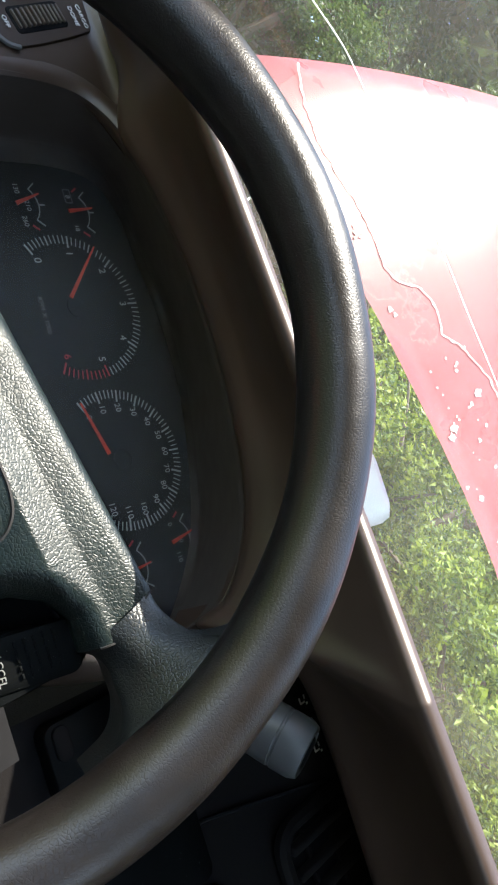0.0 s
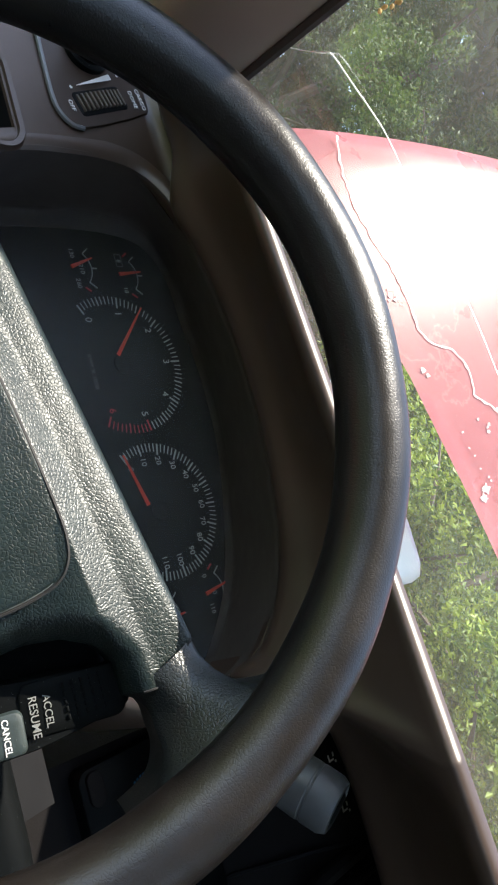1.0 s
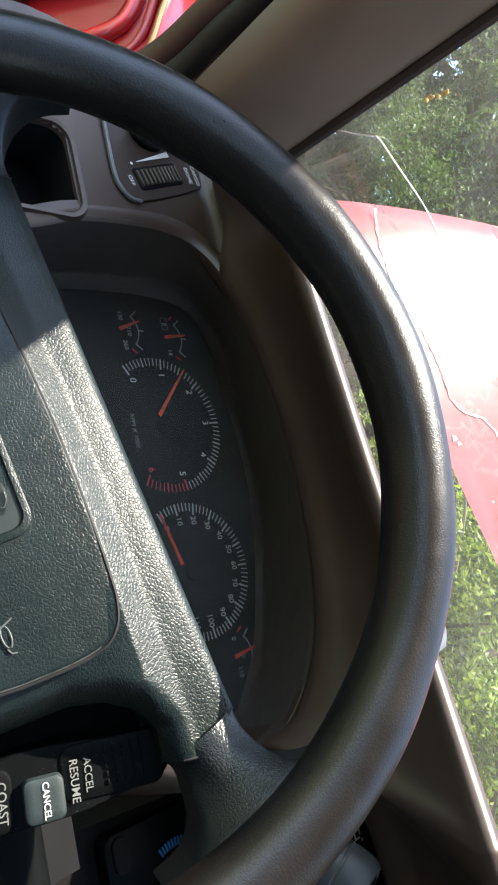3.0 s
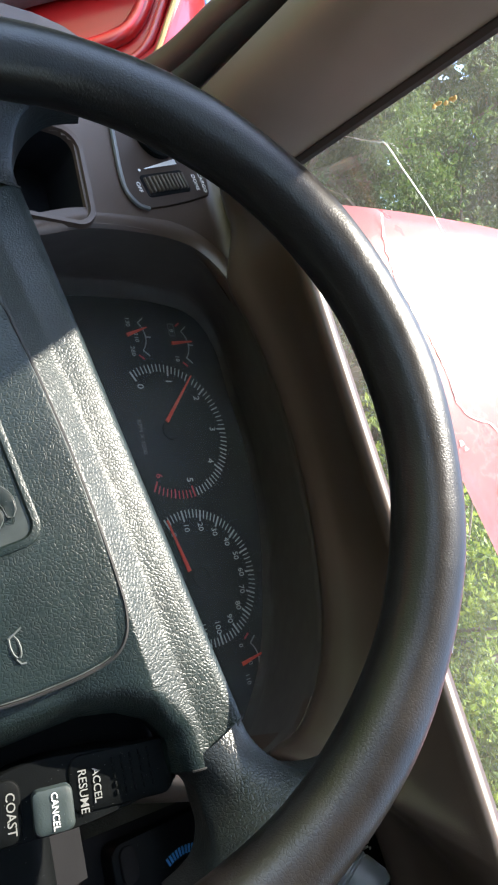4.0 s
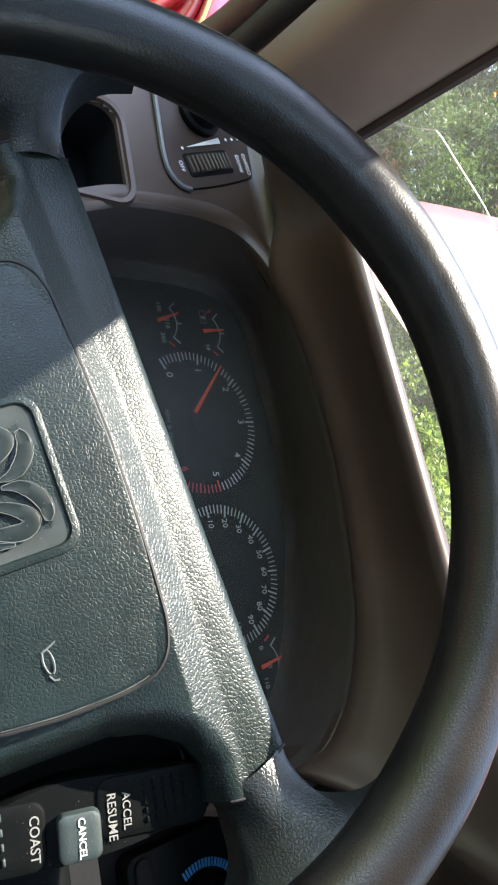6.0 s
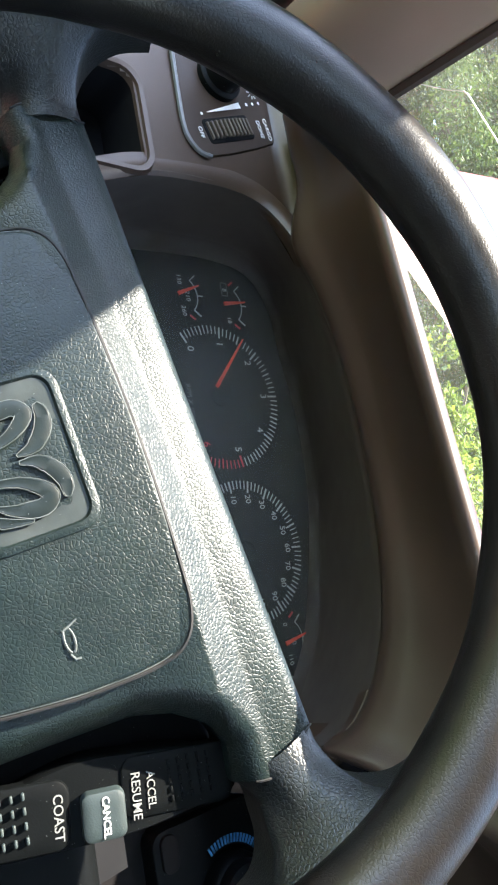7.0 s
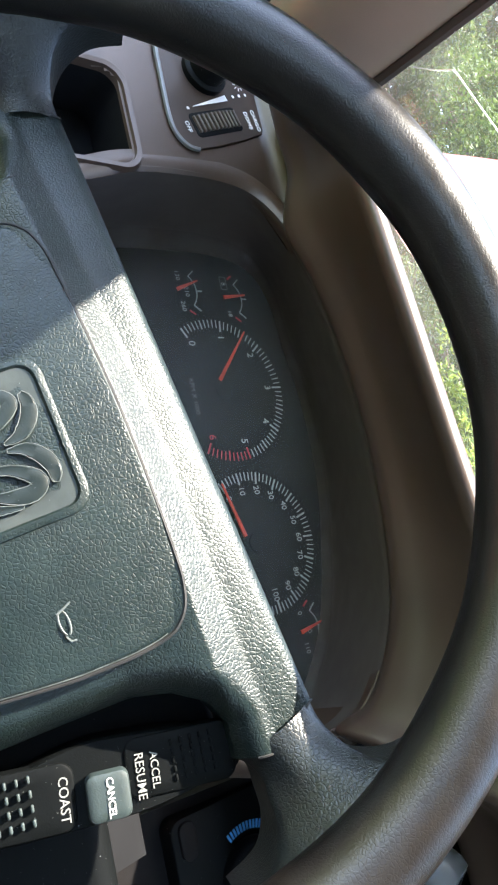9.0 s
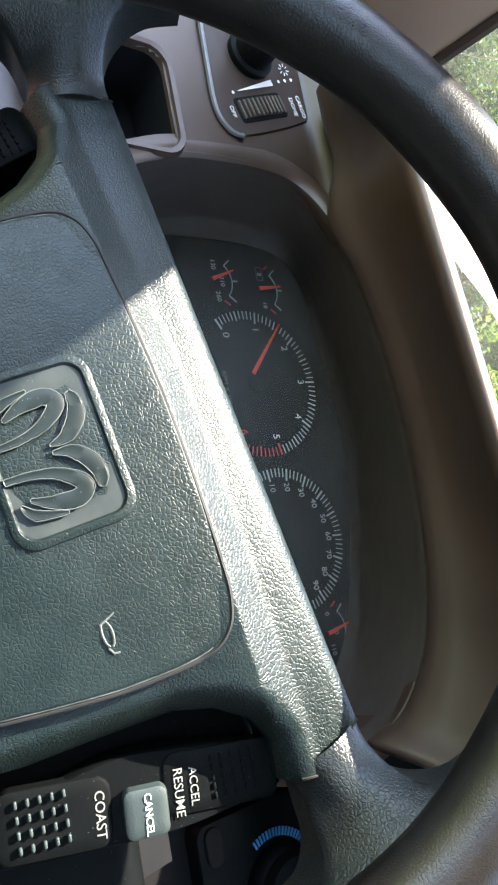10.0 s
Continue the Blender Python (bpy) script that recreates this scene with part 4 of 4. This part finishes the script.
# Pale tube paints the highlight along the cover's worn edge.
part("worn_edge_highlight", tube([(cpt.x + 0.985 * (p.x - cpt.x), cpt.y + 0.985 * (p.y - cpt.y), pad_h(cpt.x + 0.985 * (p.x - cpt.x), cpt.y + 0.985 * (p.y - cpt.y)) - 0.0008) for p in pad_line + pad_line[:1]], 0.00025, 6), M_WORN_LIT, pad, "pale highlight painted along the worn edge of the cover")
# emblem plate: a framed tile with plain curved shapes
EMB = rounded(0.0575, 0.0405, 0.008, (0.0008, -0.0125), 6)
fr = []
for off, h in ((0.0, -0.0008), (0.0004, 0.0008), (0.0012, 0.0012), (0.0028, 0.0012), (0.0036, 0.0004), (0.0040, -0.0012)):
    w, hh = 0.0575 - 2 * off, 0.0405 - 2 * off
    fr.append([(x, y, pad_h(x, y) + h) for x, y in rounded(w, hh, max(0.003, 0.008 - off * 0.7), (0.0008, -0.0125), 6)])
emblem = part("emblem_frame", loft(fr), M_PAD, pad, "rounded raised emblem frame")
tile_pts = rounded(0.051, 0.034, 0.005, (0.0008, -0.0125), 6)
tl = [[(0.0008 + f * (x - 0.0008), -0.0125 + f * (y + 0.0125), pad_h(x, y) + 0.0003) for x, y in tile_pts] for f in (1, 0.6, 0.2, 0.02)]
M_TILE = material("smooth emblem plastic", (0.024, 0.030, 0.029), 0.45, second=(0.042, 0.049, 0.047), bump=0.00003, bump_scale=1800, scale=90, spec=0.35)
M_SHAPE = material("dark emblem shape", (0.007, 0.011, 0.0105), 0.42, bump=0.00004, bump_scale=1500, spec=0.35)
for m_ in (M_TILE, M_SHAPE):
    dusty(m_)
part("emblem_tile", loft(tl, True, False, True), M_TILE, pad, "smooth emblem tile")


def swoosh(points, widths):
    """A raised curved tapering shape on the tile."""
    pts = spline([(x, y, 0) for x, y in points], 24)
    bm = bmesh.new()
    top, rows_ = [], []
    for i, p in enumerate(pts):
        d = (pts[min(i + 1, 23)] - pts[max(i - 1, 0)]).normalized()
        n = Vector((-d.y, d.x, 0))
        w_ = interp(i / 23, widths)
        z = pad_h(p.x, p.y)
        rows_.append([Vector((*(p + n * w_ * s)[:2], z + h)) for s, h in ((-1, 0.0), (-0.93, 0.0012), (-0.75, 0.0015), (0.0, 0.0012), (0.75, 0.0015), (0.93, 0.0012), (1, 0.0))])
    return loft(rows_, False, False, False, bm)


for sx in (-1, 1):
    for line_, widths in (
            (((0.0022, -0.0125), (0.0036, -0.0068), (0.0080, -0.0024), (0.0130, -0.0008), (0.0172, -0.0018)), ((0, 0.0005), (0.3, 0.0026), (0.6, 0.0030), (0.85, 0.0022), (1, 0.0009))),
            (((0.0062, -0.0290), (0.0068, -0.0205), (0.0092, -0.0125), (0.0145, -0.0066), (0.0180, -0.0098), (0.0168, -0.0175), (0.0140, -0.0235)), ((0, 0.0010), (0.25, 0.0016), (0.5, 0.0030), (0.75, 0.0030), (1, 0.0006))),
            (((0.0148, -0.0268), (0.0190, -0.0232), (0.0213, -0.0140)), ((0, 0.0005), (0.5, 0.0019), (1, 0.0005)))):
        shape_o = part("emblem_shape", swoosh([(0.0010 + sx * (x - 0.0010), y) for x, y in line_], widths), M_SHAPE, pad)
        # Pale rough outline paints the bright highlights on the shape's worn edges.
        edge_ = [v.co.copy() for k, v in enumerate(shape_o.data.vertices) if k % 7 == 1] + [v.co.copy() for k, v in enumerate(shape_o.data.vertices) if k % 7 == 5][::-1]
        edge_ = [p + Vector((0.00018 * noise.noise(p * 900), 0.00018 * noise.noise(p * 900 + Vector((7, 0, 0))), 0.0001)) for p in spline(edge_, 120, True)]
        part("worn_outline_highlight", tube(edge_ + edge_[:1], 0.00017, 5), M_WORN_LIT, shape_o, "pale worn outline with painted highlight")

# horn symbol
hb2 = tube([(0.0572, -0.0172, pad_h(0.057, -0.017) + 0.0003), (0.0562, -0.0145, pad_h(0.056, -0.0145) + 0.0003), (0.0550, -0.0118, pad_h(0.055, -0.0118) + 0.0003)], 0.0004, 5)
tube([(0.0605 + 0.0042 * math.cos(a), -0.0158 + 0.0016 * math.sin(a), pad_h(0.062, -0.0158) + 0.0003) for a in np.linspace(0.2, 6.0, 16)], 0.0004, 5, hb2)
tube([(0.0648, -0.0168, pad_h(0.064, -0.0165) + 0.0003), (0.0668, -0.0158, pad_h(0.0665, -0.0155) + 0.0003), (0.0672, -0.0140, pad_h(0.067, -0.014) + 0.0003)], 0.0004, 5, hb2)
part("horn_symbol", hb2, M_WORN_LIT, pad, "raised horn symbol")


def spoke(sx):
    up = spline([(0.1219, 0.0530, -0.0302), (0.1295, 0.0531, -0.0280), (0.1372, 0.0553, -0.022), (0.1440, 0.0600, -0.0150), (0.1482, 0.0672, -0.009), (0.1500, 0.0775, -0.005), (0.1475, 0.0900, -0.003)], 40)
    lo = spline([(0.1287, 0.0200, -0.0336), (0.1324, 0.0240, -0.0325), (0.1384, 0.0262, -0.0290), (0.1444, 0.0250, -0.0240), (0.1520, 0.0225, -0.0160), (0.1580, 0.0150, -0.0080), (0.1600, 0.0020, -0.004)], 40)
    rows_ = []
    for i, (a, b) in enumerate(zip(up, lo)):
        f = i / 39
        arch = 0.0085 * (1 - f) + 0.012 * f
        row = []
        for s in np.linspace(0, 1, 21):
            s = float(s)
            p = a.lerp(b, s)
            # the middle of the strip bows out towards the rim
            bow = math.sin(math.pi * s) * 0.010 * f
            d = Vector((p.x, p.y, 0)).normalized()
            lift = arch * (1 - abs(2 * s - 1) ** 2.2)
            row.append(Vector((sx * (p.x + d.x * bow), p.y + d.y * bow, p.z + lift - 0.001)))
        a2, b2 = row[0], row[-1]
        row = [Vector((a2.x, a2.y, a2.z - 0.025)), Vector((a2.x, a2.y, a2.z - 0.004))] + row + [Vector((b2.x, b2.y, b2.z - 0.004)), Vector((b2.x, b2.y, b2.z - 0.025))]
        rows_.append(row)
    return loft(rows_, False)


def seam(sx):
    """Dark joint between the surround and a spoke."""
    pts = []
    for k in range(31):
        v = TOP + 0.0005 - (TOP - 0.0265) * k / 30
        uu = 0.1285 + interp(v, ((0.02, 0.0), (0.0325, 0.0025), (0.0407, -0.001), (0.0532, -0.0066)))
        drop = 0.011 * max(0, 1 - cowl_gap(0.1285, v) / 0.012) ** 2
        pts.append((sx * (uu + 0.0004), v, shell_h(0.1285, min(v, TOP)) - drop))
    return tube(pts, 0.0005, 6)


for sx in (-1, 1):
    part("spoke_seam", seam(sx), M_RUBBER, steer, "dark seam between spoke and hub")
    part("spoke", spoke(sx), M_SPOKE, steer, "leather grained spoke", 70)

# switch pods beside the hub; written for the wheel as it stands turned
BACK = pose(0, 0, 0, 0, 0, -11.2)


def pod(sx):
    m = BACK if sx > 0 else Matrix.Diagonal((-1, 1, 1, 1)) @ BACK
    line = [(0.1120, -0.052), (0.1130, -0.0368), (0.1079, -0.0251), (0.1044, -0.0059), (0.1056, 0.0115), (0.1087, 0.0315), (0.1168, 0.0447), (0.1264, 0.0475), (0.1300, 0.030), (0.1321, 0.0114), (0.1316, -0.0115), (0.1300, -0.0384), (0.127, -0.054)]
    pts = [(p.x, p.y) for p in spline([(*q, 0) for q in line], 90, True)]
    body = slab(pts, -0.062, -0.0405, 0.0025)
    bmesh.ops.transform(body, matrix=m, verts=body.verts)
    # Added plate; black fills the gap where sunlit dash would show instead of shade.
    part("pod_gap_plate", box((0.042, 0.108, 0.010), (sx * 0.099, -0.032, -0.060), 0.003), M_BLACK, steer, "black plate added to darken the gap behind the switches")
    base = part("switch_pod", body, M_BLACK, steer, "black cruise control switch pod" if sx > 0 else "black switch pod")
    for name, cx, cy, w, h, z in (("upper_button", 0.1185, 0.0272, 0.0205, 0.0395, -0.0395), ("lower_button", 0.1185, -0.0285, 0.0225, 0.037, -0.0390)):
        b = slab(rounded(w, h, 0.005, (cx, cy), 5, -4), -0.046, z, 0.0012)
        bmesh.ops.transform(b, matrix=m, verts=b.verts)
        btn = part(name, b, M_BLACK, base, "black rocker button")
        if name == "lower_button":
            rb_ = bmesh.new()
            for j in range(5):
                for i in range(4):
                    box((0.0026, 0.0012, 0.0016), (0.1105 + 0.0046 * i, -0.0395 + 0.0038 * j, -0.0380), 0.0005, None, rb_)
            bmesh.ops.transform(rb_, matrix=m, verts=rb_.verts)
            part("grip_ribs", rb_, M_BUTTON, btn, "rows of raised grip ribs")
        else:
            rb_ = bmesh.new()
            for j in range(5):
                for i in range(5):
                    box((0.0022, 0.0010, 0.0010), (0.1120 + 0.003 * i, 0.0245 + 0.0035 * j, -0.0392), 0.0003, None, rb_)
            bmesh.ops.transform(rb_, matrix=m, verts=rb_.verts)
            part("grip_ribs", rb_, M_BLACK, btn, "rows of faint grip ribs")
    c = slab(rounded(0.0160, 0.0148, 0.0028, (0.1228, 0.0006), 5, -3), -0.046, -0.0355, 0.0018)
    bmesh.ops.transform(c, matrix=m, verts=c.verts)
    centre = part("centre_button", c, M_BUTTON, base, "grey square raised button")
    return base, centre


pod_r, centre_r = pod(1)
pod(-1)


def on_wheel(x, y, z, turn):
    return BACK @ Matrix.Translation((x, y, z)) @ pose(0, 0, 0, 0, 0, turn)


lettering("cancel_word", "CANCEL", 0.0034, on_wheel(0.1230, 0.0012, -0.0352, -4), M_PRINT, centre_r, "", 1.0, 0.00003)
lettering("coast_word", "COAST", 0.0046, on_wheel(0.1202, -0.0140, -0.0389, -4), M_WORD, pod_r, "", 1.0, 0.00003)
lettering("accel_word", "ACCEL", 0.0040, on_wheel(0.1192, 0.0175, -0.0391, -4), M_WORD, pod_r, "", 1.0, 0.00002)
lettering("resume_word", "RESUME", 0.0044, on_wheel(0.1200, 0.0122, -0.0391, -4), M_WORD, pod_r, "", 1.0, 0.00002)

# ---- open driver's door and the seal of its opening ----
door_line = [(-0.445, 0.60), (-0.440, 1.12), (-0.446, 1.20), (-0.462, 1.228), (-0.500, 1.250), (-0.533, 1.268), (-0.58, 1.290), (-0.64, 1.30), (-1.35, 1.30), (-1.35, 0.60)]
opened = thing("open_door", pose(0, 0.055, 0), "open driver's door, red painted metal with grey trim", "door")
db2 = loft([[(x + dx * 1.0, y, z) for x, z in door_line] for dx, y in ((-0.004, 0.11), (0.0, 0.10), (0.002, 0.01), (-0.002, 0.0), (-0.010, -0.003), (-0.022, 0.002), (-0.030, 0.010))], True, True, True)
part("door_shell", db2, M_RED, opened, "glossy red inner door metal")
for k, (off, rad) in enumerate(((0.030, 0.005), (0.060, 0.009))):
    part("pressed_rib", tube(spline([(x - off, 0.006, z - off * 0.2) for x, z in door_line[1:7]], 30), rad, 10), M_RED, opened)
part("edge_sealer", tube(spline([(x - 0.006, -0.004, z - 0.002) for x, z in door_line[1:7]], 30), 0.0028, 8), M_SEALER, opened, "tan seam sealer along the door's edge")
part("door_trim", box((0.78, 0.03, 0.70), (-0.955, -0.005, 0.93), 0.012), M_SEAT, opened, "grey door trim panel")
part("door_seal", tube(spline([(-0.425, 0.09, 1.12), (-0.421, 0.045, 1.235), (-0.419, -0.006, 1.300), (-0.418, -0.052, 1.354), (-0.418, -0.22, 1.52), (-0.42, -0.45, 1.69)], 40), 0.0135, 12), M_RUBBER, truck, "dark rubber door opening seal")
part("door_jamb", tube(spline([(-0.455, 0.10, 1.10), (-0.449, 0.052, 1.225), (-0.446, 0.004, 1.290), (-0.444, -0.044, 1.345), (-0.444, -0.21, 1.515), (-0.445, -0.44, 1.69)], 40), 0.017, 12), M_JAMB, truck, "dark brown painted door jamb")

# ---- outside ----
gb = bmesh.new()
bmesh.ops.create_grid(gb, x_segments=60, y_segments=60, size=400)
for v in gb.verts:
    v.co.z = 0.15 * noise.noise(v.co * 0.05) - 0.02
ground = tagged(part("ground", gb, M_GRASS), "green rough grass", "ground", "", "structure")
rng = random.Random(5)


def parked_car(m):
    car = thing("parked_car", m, "pale blue parked car with dark windows", "car")
    def section(y, w, z0, z1, n=20):
        return [(w * math.copysign(abs(math.cos(a)) ** 0.5, math.cos(a)), y, (z0 + z1) / 2 + (z1 - z0) / 2 * math.copysign(abs(math.sin(a)) ** 0.5, math.sin(a))) for a in [2 * math.pi * i / n for i in range(n)]]
    part("body", loft([section(-2.2, 0.70, 0.45, 0.85), section(-2.1, 0.84, 0.3, 0.98), section(-0.8, 0.88, 0.28, 1.02), section(0.8, 0.88, 0.28, 1.0), section(1.9, 0.84, 0.3, 0.90), section(2.15, 0.65, 0.42, 0.78)], True, True, True), M_SILVER, car)
    part("cabin", loft([section(-1.75, 0.70, 0.9, 1.05), section(-1.2, 0.66, 0.9, 1.46), section(0.1, 0.66, 0.9, 1.50), section(0.95, 0.72, 0.9, 1.0)], True, True, True), M_SILVER, car)
    for sx in (-1, 1):
        for y0, y1 in ((-1.15, -0.45), (-0.38, 0.42)):
            part("side_window", loft([[(sx * 0.73, y0, 1.03), (sx * 0.68, y0 + 0.05, 1.38), (sx * 0.68, y1 - 0.12, 1.38), (sx * 0.73, y1, 1.03)], [(sx * 0.70, y0, 1.03), (sx * 0.65, y0 + 0.05, 1.38), (sx * 0.65, y1 - 0.12, 1.38), (sx * 0.70, y1, 1.03)]], True, True, True), M_DARKGLASS, car)
        for y in (-1.35, 1.35):
            wheel_o = part("wheel", tube([(sx * 0.68, y, 0.32), (sx * 0.88, y, 0.32)], 0.32, 24), M_RUBBER, car)
            part("rim_disc", tube([(sx * 0.86, y, 0.32), (sx * 0.90, y, 0.32)], 0.20, 20), M_CHROME, wheel_o)
    part("rear_window", loft([[(-0.55, -1.72, 1.08), (0.55, -1.72, 1.08), (0.5, -1.30, 1.42), (-0.5, -1.30, 1.42)], [(-0.55, -1.66, 1.06), (0.55, -1.66, 1.06), (0.5, -1.26, 1.40), (-0.5, -1.26, 1.40)]], True, True, True), M_DARKGLASS, car)
    part("chrome_strip", tube([(-0.86, -2.0, 0.95), (-0.89, 0.0, 1.0), (-0.86, 1.8, 0.90)], 0.015, 8), M_CHROME, car)
    return car


parked_car(pose(-3.9, 3.1, 0.42, 0, 0, 35))


def leaves(centre, radius, n, size, squash=0.8, clumps=75):
    """Leaf blades in clumps round a crown; each leaf is a folded four-cornered blade."""
    verts, faces = [], []
    cl_ = []
    for _ in range(clumps):
        d = Vector((rng.gauss(0, 1), rng.gauss(0, 1), rng.gauss(0, 1))).normalized() * rng.uniform(0.25, 1.0)
        cl_.append((Vector((d.x, d.y, d.z * squash)) * radius, rng.uniform(0.07, 0.20) * radius))
    for _ in range(n):
        c, cr = rng.choice(cl_)
        d = Vector((rng.gauss(0, 1), rng.gauss(0, 1), rng.gauss(0, 1))).normalized() * cr * rng.uniform(0.5, 1.05)
        p = Vector(centre) + c + d
        a = Vector((rng.gauss(0, 1), rng.gauss(0, 1), rng.gauss(0, 0.6) - 0.2)).normalized()
        b = a.cross(Vector((rng.gauss(0, 0.5), rng.gauss(0, 0.5), 1))).normalized()
        s = size * rng.uniform(0.6, 1.3)
        nrm = a.cross(b) * s * 0.12
        i = len(verts)
        verts += [p, p + a * s * 0.5 + b * s * 0.27 + nrm, p + a * s, p + a * s * 0.5 - b * s * 0.27 + nrm]
        faces += [(i, i + 1, i + 2), (i, i + 2, i + 3)]
    return verts, faces


def plant(name, at, height, crown_r, n, size, mat, label, category, group):
    base = thing(name, pose(*at), label, category, group)
    bm = bmesh.new()
    trunk = [(0, 0, 0), (0.04 * height * rng.uniform(-1, 1), 0.04 * rng.uniform(-1, 1), height * 0.35), (0.06 * height * rng.uniform(-1, 1), 0.05 * rng.uniform(-1, 1), height * 0.8)]
    tube(spline(trunk, 10), lambda s: 0.028 * height * (1 - 0.75 * s), 8, bm)
    for k in range(7):
        a = rng.uniform(0, 6.28)
        z0 = height * rng.uniform(0.25, 0.7)
        tip = Vector((math.cos(a) * crown_r * 0.8, math.sin(a) * crown_r * 0.8, z0 + height * rng.uniform(0.05, 0.25)))
        tube(spline([Vector((0, 0, z0)), tip * 0.5 + Vector((0, 0, z0 * 0.5 + 0.05)), tip], 8), lambda s: 0.009 * height * (1 - 0.8 * s), 5, bm)
    part("trunk", bm, M_BARK, base)
    v, f = leaves((0, 0, height * 0.62), crown_r, n, size)
    me = bpy.data.meshes.new("crown")
    me.from_pydata(v, [], f)
    me.materials.append(mat)
    ob = new("crown", me)
    ob.parent = base
    return base


for x, y, h, r, n, s in ((0.7, 5.2, 3.3, 1.3, 13000, 0.070), (2.1, 4.9, 3.1, 1.25, 13000, 0.070), (3.5, 5.5, 3.3, 1.4, 9000, 0.075), (-0.4, 7.4, 4.2, 1.7, 9000, 0.09), (1.5, 7.6, 5.0, 1.9, 10000, 0.09), (3.6, 8.0, 5.0, 1.9, 8000, 0.09)):
    plant("bush", (x, y, 0), h, r, n, s, M_LEAF, "sunlit bright green leafy bush", "bush", "bushes ahead")
for x, y, h, r, n, s in ((-3.2, 12, 7.5, 2.7, 14000, 0.105), (-7.5, 12.5, 8, 3.0, 14000, 0.105), (-11.5, 11.5, 8, 3.0, 14000, 0.105), (-5.2, 16, 10, 3.6, 13000, 0.14), (-15, 15, 10, 3.6, 12000, 0.14), (1.2, 13, 8.5, 3.0, 14000, 0.105), (5.5, 12, 8, 3.0, 12000, 0.105), (-1.2, 16.5, 10.5, 3.6, 13000, 0.14), (-10, 17, 11, 3.8, 12000, 0.14), (4, 18, 11, 4, 12000, 0.14), (9.5, 15, 10, 3.6, 9000, 0.16), (-15, 8, 8, 3.0, 7000, 0.18), (-14, 3, 8, 3.0, 6000, 0.18)):
    plant("tree", (x, y, 0), h, r, n, s, M_LEAF_FAR, "broad leafy green tree", "tree", "trees round the clearing")
# far wood behind them
v, f = [], []
for k in range(72):
    a = radians(-105 + 210 * (k % 36) / 35 + (3 if k > 35 else 0))
    d = rng.uniform(20, 25)
    vv, ff = leaves((d * math.sin(a), d * math.cos(a), rng.uniform(2.5, 5.5) if k < 36 else rng.uniform(9, 14)), 4.8, 3000, 0.65, 1.1, 40)
    o = len(v)
    v += vv
    f += [tuple(i + o for i in t) for t in ff]
me = bpy.data.meshes.new("far_wood")
me.from_pydata(v, [], f)
me.materials.append(M_LEAF_FAR)
tagged(new("far_wood", me), "dense green wood in the distance", "wood", "", "stuff")
